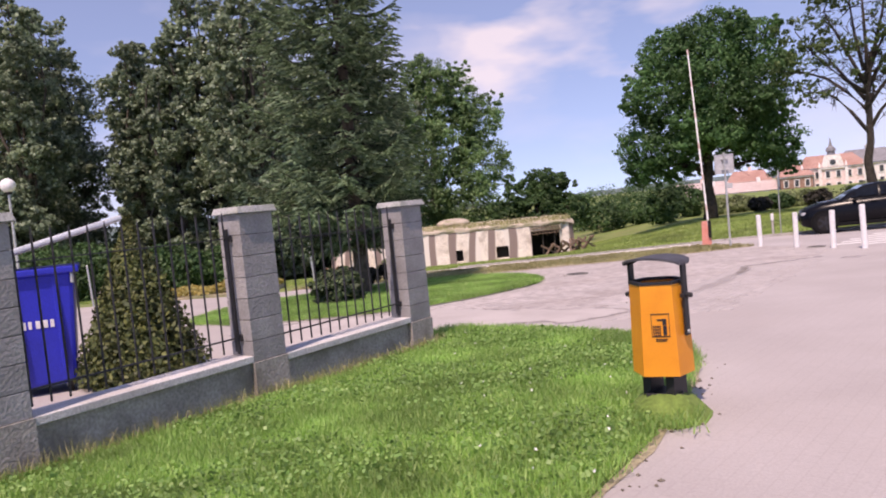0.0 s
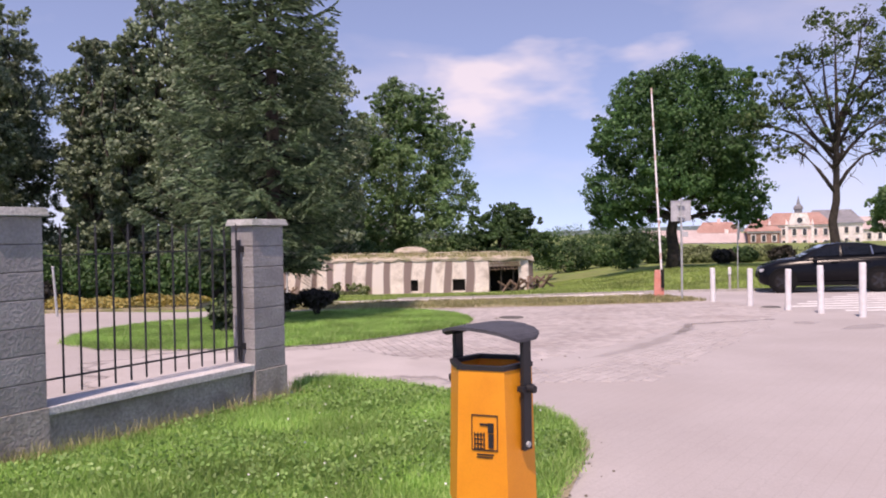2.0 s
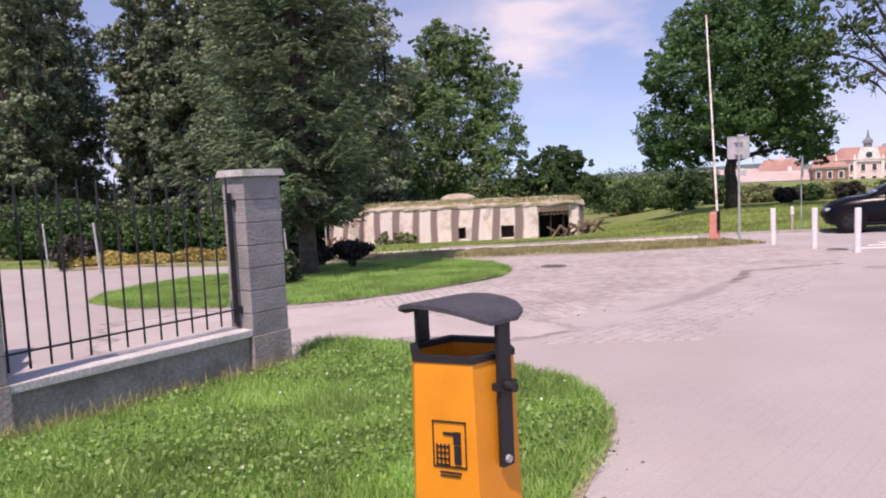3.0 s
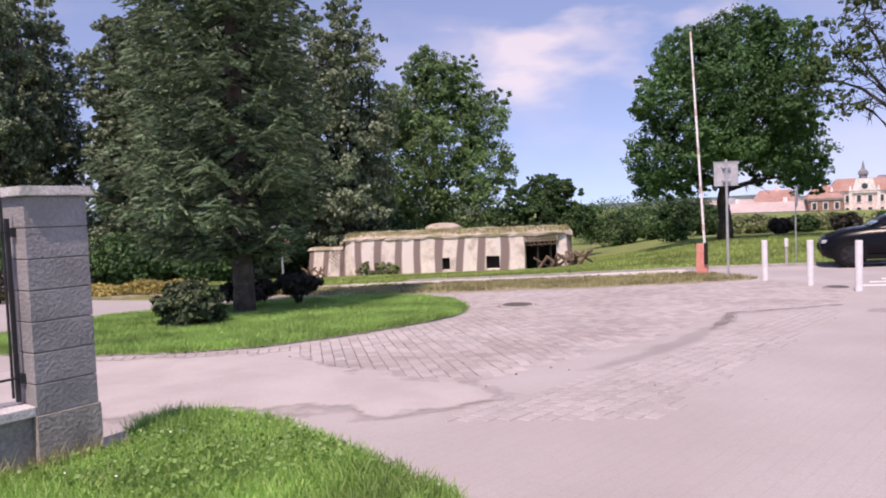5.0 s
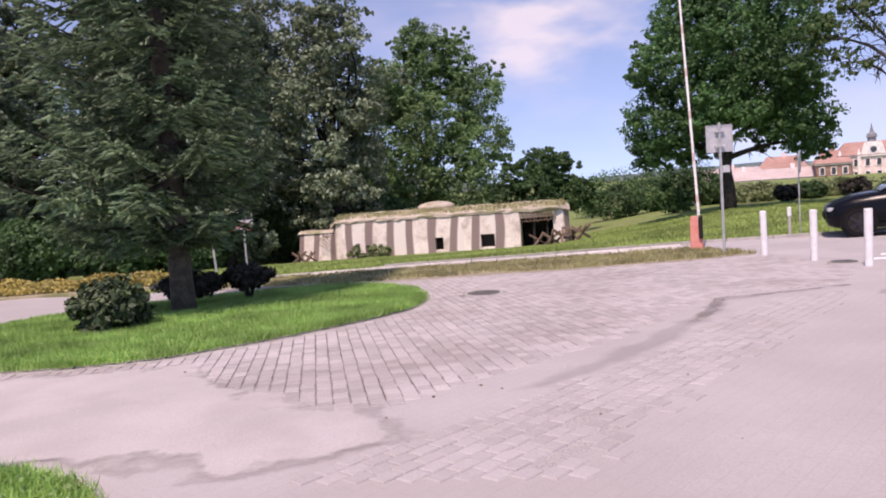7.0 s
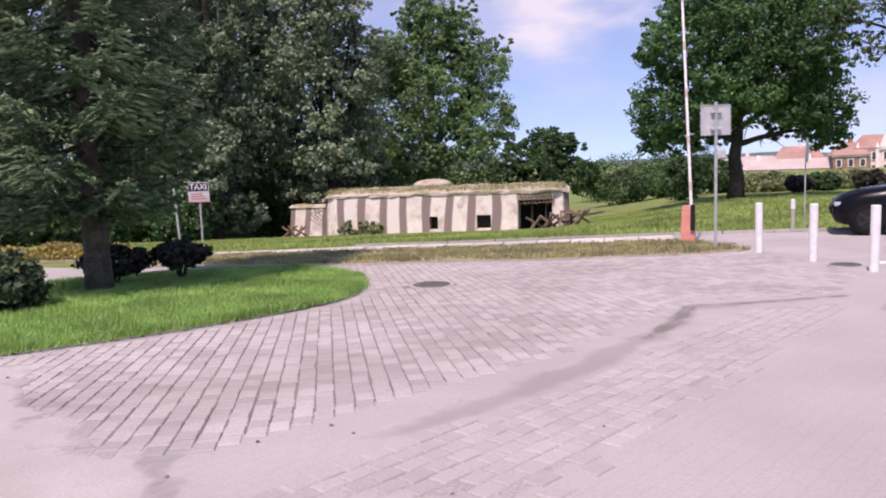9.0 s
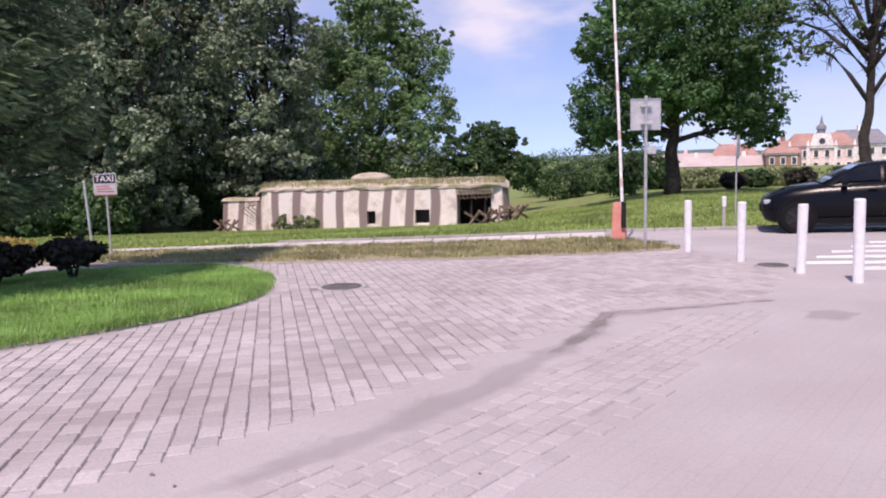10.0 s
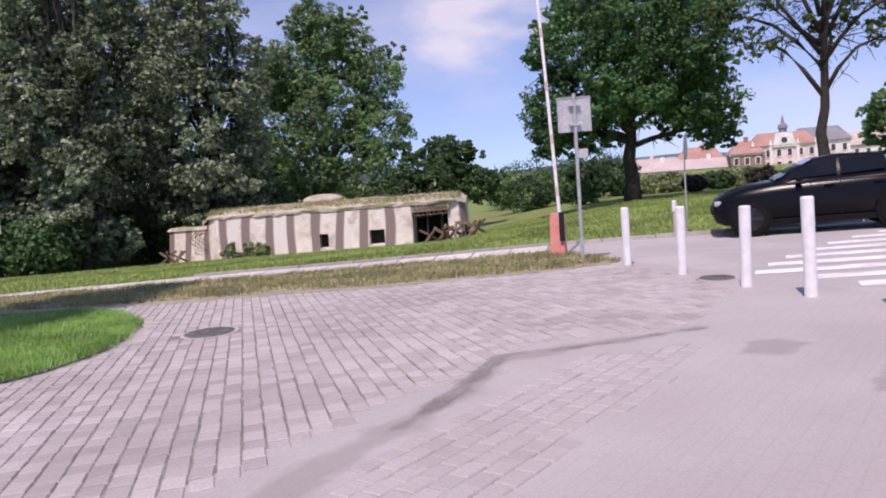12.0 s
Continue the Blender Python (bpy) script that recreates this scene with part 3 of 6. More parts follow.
tagged(part("lawn", slab(LAWN, 0.03, 0.06), M_LAWN), "trimmed green lawn beside the fence", "lawn", kind="structure")
tagged(part("grass_island", slab(ISLE, 0.045, 0.08), M_LAWN), "rounded grass island under the spruce", "lawn", kind="structure")
VERGE = [(-9.5, 25.6), (-6.4, 24.9), (-4.9, 24.75), (-3.2, 24.55), (-1.7, 24.5), (-0.2, 24.7), (1.1, 24.6), (2.5, 24.85), (3.76, 25.0), (5.15, 25.55), (4.6, 27.4), (3.9, 28.5), (-0.4, 27.95), (-4.3, 27.9), (-9.0, 27.2)]
tagged(part("trodden_soil", layer([(-9.5, 25.5), (-7.9, 24.7), (-6.4, 24.4), (-4.9, 24.1), (-3.1, 24.1), (-1.7, 24.0), (0.0, 24.2), (1.1, 24.1), (2.6, 24.4), (3.76, 24.6), (5.2, 25.2), (5.1, 25.7), (3.7, 25.2), (1.1, 24.8), (-1.7, 24.7), (-4.9, 24.95), (-9.4, 25.8)], 0.0175, 0.3, 0.1), worn_through(mat("trodden_dirt", (0.29, 0.255, 0.2), (0.38, 0.335, 0.28), 2, 0.95, 0.5, 30), 3.2, 1.8, 1.0, 0.4, 0.52)), "dusty brown soil trodden onto the paving edge", "soil", kind="structure")
tagged(part("verge", slab(VERGE, 0.02, 0.05), M_VERGE), "trodden brown grass verge", "verge", kind="structure")
path = tagged(new("path"), "narrow path of pale concrete slabs across the grass", "path", kind="structure")
PATH_NEAR, PATH_FAR = [(-9.0, 27.3), (-4.3, 28.0), (-0.4, 28.0), (3.9, 28.65)], [(-9.2, 28.2), (-4.5, 29.2), (-0.6, 29.4), (3.9, 30.2)]


def along_line(pts, s):
    k = min(int(s * (len(pts) - 1)), len(pts) - 2)
    f = s * (len(pts) - 1) - k
    return (pts[k][0] * (1 - f) + pts[k + 1][0] * f, pts[k][1] * (1 - f) + pts[k + 1][1] * f)


for i in range(16):
    s0, s1 = (i + 0.02) / 16, (i + 0.98) / 16
    part("slab", slab([along_line(PATH_NEAR, s0), along_line(PATH_NEAR, s1), along_line(PATH_FAR, s1), along_line(PATH_FAR, s0)], 0.02 + rng.uniform(0, 0.012), 0.06), M_PATH, path)

# kerb stones round the island's tip and along the lawn beyond the path
kerb = tagged(new("kerb"), "low grey concrete kerb stones round the grass island", "kerb", kind="structure")
order = ISLE[15:] + ISLE[:12]
for (x0, y0), (x1, y1) in zip(order, order[1:]):
    ln = math.hypot(x1 - x0, y1 - y0)
    nx, ny = (y1 - y0) / ln * 0.035, -(x1 - x0) / ln * 0.035
    f = 0.012 / ln
    ax, ay, bx, by = x0 + (x1 - x0) * f, y0 + (y1 - y0) * f, x1 - (x1 - x0) * f, y1 - (y1 - y0) * f
    part("kerb_stone", slab([(ax - nx, ay - ny), (bx - nx, by - ny), (bx + nx, by + ny), (ax + nx, ay + ny)], 0.03, 0.08), M_KERB, kerb)
far_kerb = tagged(new("far_kerb"), "low concrete kerb between road and lawn", "kerb", kind="structure")
line = [(-4.5, 29.35), (-0.6, 29.6), (3.9, 30.45), (7.5, 30.4), (14, 31.0), (24, 31.0)]
for (x0, y0), (x1, y1) in zip(line, line[1:]):
    k = max(2, int(math.hypot(x1 - x0, y1 - y0)))
    for i in range(k):
        a, b = (i + 0.01) / k, (i + 0.99) / k
        ax, ay, bx, by = x0 + (x1 - x0) * a, y0 + (y1 - y0) * a, x0 + (x1 - x0) * b, y0 + (y1 - y0) * b
        part("kerb_stone", slab([(ax, ay), (bx, by), (bx, by + 0.12), (ax, ay + 0.12)], 0.07, 0.14), M_KERB, far_kerb)

# zebra crossing
zebra = tagged(new("zebra_crossing"), "white painted zebra stripes on the asphalt, worn", "crossing", kind="structure")
for x, y in ((7.35, 21.45), (7.05, 22.2), (6.65, 22.95), (7.0, 23.7), (7.45, 24.5), (8.0, 25.3), (8.55, 26.1), (9.2, 26.9), (9.9, 27.6)):
    part("stripe", slab([(x, y), (x + 4.2, y - 0.15), (x + 4.2, y + 0.25), (x + 0.1, y + 0.38)], -0.008), M_MARK, zebra)

# trodden dust over the blocks between lawn and island
tagged(part("dust", layer([(-5.6, 14.2), (-4.8, 15.6), (-3.0, 15.75), (-1.9, 16.1), (-1.2, 15.6), (-0.4, 14.9), (0.5, 14.3), (1.4, 13.9), (1.7, 13.1), (0.7, 12.3), (-0.8, 12.5), (-1.8, 12.0), (-4.0, 11.6)], 0.0155, 0.9, 0.1), M_DUST), "cream dust trodden over the paving", "dust", kind="structure")

# manhole covers
def manhole(x, y, r):
    ob = thing("manhole_cover", (x, y, zg(x, y)), 0, "dark cast-iron manhole cover set in the paving", "manhole cover")
    bm = tubed([(0, 0, -0.02), (0, 0, 0.016)], [r, r], 28)
    part("rim", bm, M_KERB, ob, "concrete ring")
    part("cover", tubed([(0, 0, 0.0), (0, 0, 0.022)], [r * 0.86, r * 0.85], 28), M_COVER, ob, "ribbed iron lid")
    for i in range(-3, 4):
        w = math.sqrt(max(0.0, (r * 0.78) ** 2 - (i * r * 0.2) ** 2))
        part("rib", boxed((-w, i * r * 0.2 - 0.012, 0.02), (w, i * r * 0.2 + 0.012, 0.028)), M_COVER, ob)
    return ob


manhole(0.25, 20.98, 0.33)
manhole(-5.6, 25.6, 0.3)
manhole(6.15, 22.7, 0.25)


# ---- fence ----
U = Vector((0.382, 0.924))
NR = Vector((0.924, -0.382))
FTURN = math.degrees(math.atan2(U.y, U.x)) - 90
Q = Vector((-1.164, 11.495))
STEP = 2.41
PW, PD = 0.40, 0.30


def pillar(i):
    """A fence pillar: seven courses of split blocks on a plinth, under a projecting cap. Local y runs along the fence."""
    c = Q - U * (STEP * i) - U * (PW / 2) - NR * (PD / 2)
    z = 0.085 + 0.065 * i
    ob = thing("fence_pillar", (c.x, c.y, z), FTURN, "grey split-block concrete fence pillar with flat cap", "pillar", "fence pillars")
    for k in range(7):
        part("block", boxed((-PD / 2, -PW / 2, k * 0.2 + 0.003), (PD / 2, PW / 2, k * 0.2 + 0.197), 0.005), M_PILLAR, ob)
    part("core", boxed((-PD / 2 + 0.012, -PW / 2 + 0.012, 0), (PD / 2 - 0.012, PW / 2 - 0.012, 1.39)), M_MORTAR, ob)
    bm = boxed((-PD / 2 - 0.04, -PW / 2 - 0.04, 1.4), (PD / 2 + 0.04, PW / 2 + 0.04, 1.465), 0.008)
    for v in bm.verts:
        if v.co.z > 1.44:
            v.co.x *= 0.93
            v.co.y *= 0.93
    part("cap", bm, M_CAP, ob, "weathered greenish concrete cap")
    part("footing", boxed((-PD / 2 - 0.01, -PW / 2 - 0.01, -0.55), (PD / 2 + 0.012, PW / 2 + 0.012, 0.0), 0.005), M_PLINTH, ob)
    return ob


def bay(i):
    """The fence between pillar i + 1 and pillar i: plinth wall, coping, bars and two rails."""
    a = Q - U * (STEP * (i + 1)) - NR * (PD / 2)
    z = 0.085 + 0.065 * i
    ln = STEP - PW
    wall = thing("fence_plinth", (a.x, a.y, z), FTURN, "low stained concrete fence wall with pale coping", "wall", "fence walls")
    part("wall", boxed((-0.1, 0.002, -0.6), (0.1, ln - 0.002, 0.0)), M_PLINTH, wall)
    part("coping", boxed((-0.15, 0.003, 0.0), (0.15, ln - 0.003, 0.065), 0.008), M_COPING, wall, "pale concrete coping")
    ob = thing("iron_fence", (a.x, a.y, z + 0.065), FTURN, "dark iron bar fence panel with spiked tops", "fence", "fence panels")
    part("bottom_rail", boxed((-0.014, 0.01, 0.168), (0.014, ln - 0.01, 0.18)), M_IRON, ob)
    part("top_rail", boxed((-0.014, 0.01, 1.106), (0.014, ln - 0.01, 1.116)), M_IRON, ob)
    n = 14
    for k in range(n):
        y = ln * (k + 0.5) / n
        bm = bmesh.new()
        tube(bm, [(0, y, 0.05), (0, y, 1.3), (0, y, 1.36)], [0.0095, 0.0095, 0.002], 6)
        part("bar", bm, M_IRON, ob)
    for y, s in ((0.0, 1), (ln, -1)):
        for zz in (0.17, 1.11):
            part("bracket", boxed((-0.03, min(y, y + s * 0.03), zz - 0.03), (0.03, max(y, y + s * 0.03), zz + 0.03)), M_IRON, ob)
        part("end_bar", boxed((-0.012, min(y + s * 0.03, y + s * 0.054), 0.02), (0.012, max(y + s * 0.03, y + s * 0.054), 1.2)), M_IRON, ob)


for i in range(4):
    pillar(i)
for i in range(4):
    bay(i)


# ---- litter bin ----
def hexagon(r, flat, z):
    """Six corners of a hexagon with a flat front; r: half width, flat: half the front's width."""
    d = r * 0.86
    return [(-flat, -d, z), (flat, -d, z), (r, 0, z), (flat, d, z), (-flat, d, z), (-r, 0, z)]


def litter_bin(x, y, turn):
    ob = thing("litter_bin", (x, y, zg(x, y) + 0.03), turn, "orange hexagonal litter bin with black frame and curved roof", "litter bin")
    # base plate; its black also paints in the shaded gap below the bin
    part("foot_plate", boxed((-0.12, -0.1, -0.08), (0.12, 0.1, 0.14), 0.012), M_BLACK, ob, "base plate, its black also standing for shade below the bin")
    lo, hi = hexagon(0.2, 0.115, 0.27), hexagon(0.185, 0.1, 0.875)
    names = ("front_panel", "side_panel", "side_panel", "back_panel", "side_panel", "side_panel")
    for i in range(6):
        j = (i + 1) % 6
        bm = bmesh.new()
        q = [Vector(p) for p in (lo[i], lo[j], hi[j], hi[i])]
        n = (q[1] - q[0]).cross(q[3] - q[0]).normalized()
        f = [bm.verts.new(p) for p in q]
        g = [bm.verts.new(p - n * 0.012) for p in q]
        bm.faces.new(f)
        bm.faces.new(g[::-1])
        for k in range(4):
            l = (k + 1) % 4
            bm.faces.new((f[k], g[k], g[l], f[l]))
        bmesh.ops.recalc_face_normals(bm, faces=bm.faces)
        part(names[i], bm, M_ORANGE, ob)
    bm = bmesh.new()
    bm.faces.new([bm.verts.new(p) for p in hexagon(0.194, 0.11, 0.28)])
    bmesh.ops.solidify(bm, geom=bm.faces[:], thickness=0.012)
    part("floor_plate", bm, M_BLACK, ob)
    bm = bmesh.new()
    inner, outer = hexagon(0.16, 0.084, 0.872), hexagon(0.19, 0.104, 0.872)
    for i in range(6):
        j = (i + 1) % 6
        for dz in (0.0, 0.02):
            bm.faces.new([bm.verts.new((p[0], p[1], p[2] + dz)) for p in (outer[i], outer[j], inner[j], inner[i])])
        bm.faces.new([bm.verts.new(p) for p in (outer[i], outer[j], (*outer[j][:2], 0.892), (*outer[i][:2], 0.892))])
        bm.faces.new([bm.verts.new(p) for p in (inner[i], inner[j], (inner[j][0], inner[j][1], 0.892), (inner[i][0], inner[i][1], 0.892))])
    part("rim", bm, M_BLACK, ob, "black rim")
    turned = pose(0, 0, 0, 0, 0, -24)

    def framed(name, bm, material, label=""):
        bmesh.ops.transform(bm, matrix=turned, verts=bm.verts)
        return part(name, bm, material, ob, label)

    for s in (-1, 1):
        framed("post", boxed((s * 0.192 - 0.01, -0.028, 0.525), (s * 0.192 + 0.01, 0.028, 1.0), 0.004), M_BLACK, "flat black steel upright")
        framed("leg", boxed((s * 0.085 - 0.03, -0.09, 0.1), (s * 0.085 + 0.03, 0.09, 0.32), 0.004), M_BLACK)
        framed("pivot_knob", tubed([(s * 0.2, 0, 0.79), (s * 0.24, 0, 0.79)], [0.018, 0.016], 10), M_BLACK)
        framed("clamp", boxed((s * 0.194 - 0.016, -0.045, 0.778), (s * 0.194 + 0.014, 0.045, 0.803), 0.004), M_BLACK)
        framed("bolt", tubed([(s * 0.2, -0.005, 0.552), (s * 0.212, -0.005, 0.552)], [0.014, 0.012], 8), M_ZINC)
    bm = bmesh.new()
    rings = []
    for k in range(9):
        a = math.pi * k / 8 - math.pi / 2
        rings.append([bm.verts.new((0.205 * math.sin(a), sgn * (0.15 * (0.42 + 0.58 * math.cos(a) ** 0.7 if math.cos(a) > 0 else 0.06)), 0.992 + 0.045 * math.cos(a) + dz)) for sgn, dz in ((-1, 0), (1, 0), (1, 0.014), (-1, 0.014))])
    for r, s in zip(rings, rings[1:]):
        for k in range(4):
            bm.faces.new((r[k], r[(k + 1) % 4], s[(k + 1) % 4], s[k]))
    bm.faces.new(rings[0])
    bm.faces.new(rings[-1][::-1])
    bmesh.ops.recalc_face_normals(bm, faces=bm.faces)
    framed("roof", bm, M_ROOF, "dark grey curved roof")
    # the printed mark: an outlined square with a basket and plain dark shapes
    sign = new("printed_mark")
    sign.parent = ob
    sign["label"] = "black printed disposal mark"
    dy = 0.0175 / 0.66 * 0.86
    sign.matrix_basis = Matrix.Translation((0.014, -0.1665, 0.61)) @ Matrix.Scale(1.15, 4) @ pose(0, 0, 0, 90 - math.degrees(math.atan2(dy, 1)) , 0, 0)
    def mark(name, x0, y0, x1, y1):
        part(name, boxed((x0, y0, 0.0), (x1, y1, 0.003)), M_BLACK, sign)
    for x0, y0, x1, y1 in ((-0.05, 0.062, 0.05, 0.066), (-0.05, -0.066, 0.05, -0.062), (-0.05, -0.066, -0.047, 0.066), (0.047, -0.066, 0.05, 0.066)):
        mark("border", x0, y0, x1, y1)
    for k in range(4):
        mark("basket_bar", -0.04 + k * 0.012, -0.06, -0.036 + k * 0.012, 0.0)
        mark("basket_bar", -0.041, -0.06 + k * 0.017, 0.0, -0.057 + k * 0.017)
    mark("printed_bar", 0.012, 0.0, 0.034, 0.036)
    mark("printed_bar", 0.014, -0.056, 0.034, -0.004)
    mark("printed_bar", -0.018, 0.026, 0.014, 0.034)
    mark("caption_bar", -0.03, -0.082, 0.034, -0.078)
    mark("caption_bar", -0.03, -0.092, 0.03, -0.089)


litter_bin(1.365, 7.78, -8)
# low hump of soil round the bin's foot
bm = bmesh.new()
ring = [bm.verts.new((1.36, 7.78, zg(1.39, 7.78) + 0.165))]
rows = []
for r, h in ((0.15, 0.16), (0.23, 0.115), (0.4, -0.01)):
    rows.append([bm.verts.new((1.36 + r * 0.8 * math.cos(a) + rng.normal(0, 0.012), 7.78 + r * math.sin(a) + rng.normal(0, 0.012), zg(1.36 + r * 0.8 * math.cos(a), 7.78 + r * math.sin(a)) + h + rng.normal(0, 0.004))) for a in (k * math.tau / 24 for k in range(24))])
for k in range(24):
    bm.faces.new((ring[0], rows[0][k], rows[0][(k + 1) % 24]))
    for p, q in zip(rows, rows[1:]):
        bm.faces.new((p[k], q[k], q[(k + 1) % 24], p[(k + 1) % 24]))
bmesh.ops.recalc_face_normals(bm, faces=bm.faces)
tagged(part("soil_hump", bm, M_LAWN, smooth=True), "mossy hump of soil round the litter bin's foot", "soil", kind="structure")


# ---- bollards ----
for x, y, h in ((5.252, 24.962, 0.9), (5.845, 23.41, 0.9), (6.31, 21.88, 0.9), (6.7, 20.93, 0.98), (7.13, 19.88, 1.04)):
    ob = thing("bollard", (x, y, zg(x, y)), rng.uniform(-20, 20), "white painted round steel bollard, scuffed", "bollard", "bollards along the forecourt")
    ob.matrix_world = pose(x, y, zg(x, y), rng.uniform(-1, 1), rng.uniform(-1.2, 1.2), 0)
    bm = tubed([(0, 0, -0.1), (0, 0, h), (0, 0, h + 0.015)], [0.062, 0.062, 0.054], 18)
    part("post", bm, M_WHITE, ob, smooth=False)
    part("collar", tubed([(0, 0, -0.05), (0, 0, 0.012)], [0.09, 0.08], 16), M_SEAM, ob)


# ---- barrier with raised arm ----
ob = thing("road_barrier", (4.16, 27.75, zg(4.16, 27.75)), -8, "faded red barrier post with its red and white arm raised", "barrier")
bm = boxed((-0.15, -0.15, -0.05), (0.15, 0.15, 0.8), 0.03)
for v in bm.verts:
    if v.co.z > 0.5:
        v.co.x *= 0.86
        v.co.y *= 0.9
part("cabinet", bm, M_BOXRED, ob)
part("cabinet_lid", boxed((-0.12, -0.13, 0.8), (0.12, 0.13, 0.83), 0.01), M_BOXRED, ob)
part("base_plate", boxed((-0.24, -0.22, -0.05), (0.24, 0.22, 0.02), 0.01), M_KERB, ob)
part("bracket", boxed((0.06, -0.21, 0.3), (0.16, -0.15, 0.86), 0.01), M_DARK, ob, "dark pivot bracket")
arm = new("arm")
arm.parent = ob
arm.matrix_basis = pose(0.1, -0.18, 0.35, 0, -2.4, 0)
for k in range(6):
    part("arm_section", boxed((-0.03 + 0.0015 * k, -0.02, k + 0.001), (0.03 - 0.0015 * k, 0.02, k + 0.82)), M_WHITE, arm)
    part("arm_section", boxed((-0.031 + 0.0015 * k, -0.021, k + 0.82), (0.031 - 0.0015 * k, 0.021, k + 0.999)), M_FADED, arm)

# ---- square road sign seen from the back ----
ob = thing("road_sign", (4.58, 25.86, zg(4.58, 25.86)), 10, "square road sign on a grey pole, seen from the back", "road sign")
part("pole", tubed([(0, 0, -0.05), (0, 0, 2.85)], [0.03, 0.03], 12), M_ZINC, ob)
part("plate", boxed((-0.28, 0.035, 2.22), (0.28, 0.04, 2.8)), M_SIGNBACK, ob, "bare grey back of the plate")
for a, b in (((-0.28, 0.022, 2.22), (0.28, 0.035, 2.235)), ((-0.28, 0.022, 2.785), (0.28, 0.035, 2.8)), ((-0.28, 0.022, 2.236), (-0.266, 0.035, 2.784)), ((0.266, 0.022, 2.236), (0.28, 0.035, 2.784))):
    part("edge_fold", boxed(a, b), M_ZINC, ob)
for z in (2.34, 2.66):
    part("clamp", boxed((-0.1, -0.035, z - 0.02), (0.1, 0.034, z + 0.02), 0.004), M_ZINC, ob)
part("sticker", boxed((0.06, 0.03, 2.3), (0.12, 0.0345, 2.38)), M_SIGNWHITE, ob, "small white sticker")
part("side_plate", boxed((0.035, -0.005, 1.78), (0.19, 0.005, 1.93), 0.002), M_SIGNBACK, ob, "small tilted plate")
part("weeds", tubed([(0, 0, -0.02), (0.02, 0.03, 0.06)], [0.13, 0.04], 9), M_VERGE, ob, "tuft of soil and weeds")

# ---- round sign and hydrant post by the kerb ----
ob = thing("round_sign", (7.05, 30.75, zg(7.05, 30.75)), 72, "thin round road sign on a pole seen nearly edge-on", "road sign")
part("pole", tubed([(0, 0, -0.05), (0, 0, 2.0)], [0.018, 0.018], 10), M_ZINC, ob)
part("disc", tubed([(-0.02, -0.04, 2.0), (-0.02, -0.03, 2.0)], [0.3, 0.3], 24), M_SIGNBACK, ob)
ob = thing("marker_post", (6.78, 30.72, zg(6.78, 30.72)), 0, "short grey marker post with white top by the kerb", "post")
part("post", tubed([(0, 0, -0.05), (0, 0, 0.75)], [0.045, 0.04], 10), M_KERB, ob)
part("cap", tubed([(0, 0, 0.55), (0, 0, 0.78), (0, 0, 0.8)], [0.055, 0.055, 0.03], 10), M_WHITE, ob)

# ---- taxi sign and posts ----
ob = thing("taxi_sign", (-7.4, 26.6, zg(-7.4, 26.6)), 10, "small taxi rank sign with dark band on a thin pole", "sign")
part("pole", tubed([(0, 0, -0.05), (0, 0, 1.95)], [0.025, 0.025], 10), M_ZINC, ob)
part("foot", tubed([(0, 0, -0.03), (0, 0, 0.1)], [0.07, 0.05], 10), M_KERB, ob)
part("board", boxed((-0.27, -0.045, 1.44), (0.27, -0.027, 1.92), 0.004), M_SIGNBACK, ob)
band = part("band", boxed((-0.25, -0.05, 1.7), (0.25, -0.046, 1.9)), M_SIGNDARK, ob, "dark band with pale letters")
lettering("word", "TAXI", 0.2, M_SIGNWHITE, band, pose(0, -0.052, 1.8, 90, 0, 0))
part("edge", boxed((-0.28, -0.04, 1.42), (0.28, -0.03, 1.438)), M_SIGNRED, ob)
for k in range(3):
    part("text_bar", boxed((-0.2, -0.049, 1.5 + k * 0.06), (0.2 - 0.05 * k, -0.0455, 1.52 + k * 0.06)), M_SIGNRED, ob)
for x, y, h, lean in ((-10.5, 30.0, 1.85, 3), (-13.8, 24.2, 1.5, 4), (-18.5, 27.2, 1.6, 3)):
    ob = thing("grey_post", (x, y, zg(x, y)), 0, "leaning grey steel post in the grass", "post", "grey posts")
    ob.matrix_world = pose(x, y, zg(x, y), 0, -lean, 0)
    part("shaft", tubed([(0, 0, -0.1), (0, 0, h)], [0.04, 0.036], 10), M_ZINC, ob)
    part("cap", tubed([(0, 0, h), (0, 0, h + 0.03)], [0.045, 0.03], 10), M_ZINC, ob)

# ---- globe lamp ----
ob = thing("park_lamp", (-24.3, 30, zg(-24.3, 30)), 0, "white globe park lamp on a pale pole", "street lamp")
part("pole", tubed([(0, 0, -0.1), (0, 0, 5.1)], [0.08, 0.05], 10), M_ZINC, ob)
part("collar", tubed([(0, 0, 5.1), (0, 0, 5.25)], [0.12, 0.16], 12), M_BLACK, ob)
bm = bmesh.new()
bmesh.ops.create_uvsphere(bm, u_segments=20, v_segments=12, radius=0.32)
bmesh.ops.translate(bm, verts=bm.verts, vec=(0, 0, 5.5))
part("globe", bm, M_LAMPGLASS, ob, "opal white globe", smooth=True)


# ---- blue container behind the fence ----
ob = thing("waste_container", (-5.85, 10.1, zg(-5.85, 10.1)), 38, "large blue plastic paper container with raised pale lid", "waste container")
bm = boxed((-0.62, -0.5, 0.12), (0.62, 0.5, 1.45), 0.05)
for v in bm.verts:
    k = 0.84 + 0.16 * (v.co.z / 1.45)
    v.co.x *= k
    v.co.y *= k
part("tub", bm, M_BLUE, ob)
part("rim", boxed((-0.68, -0.56, 1.42), (0.68, 0.56, 1.5), 0.02), M_BLUE, ob)
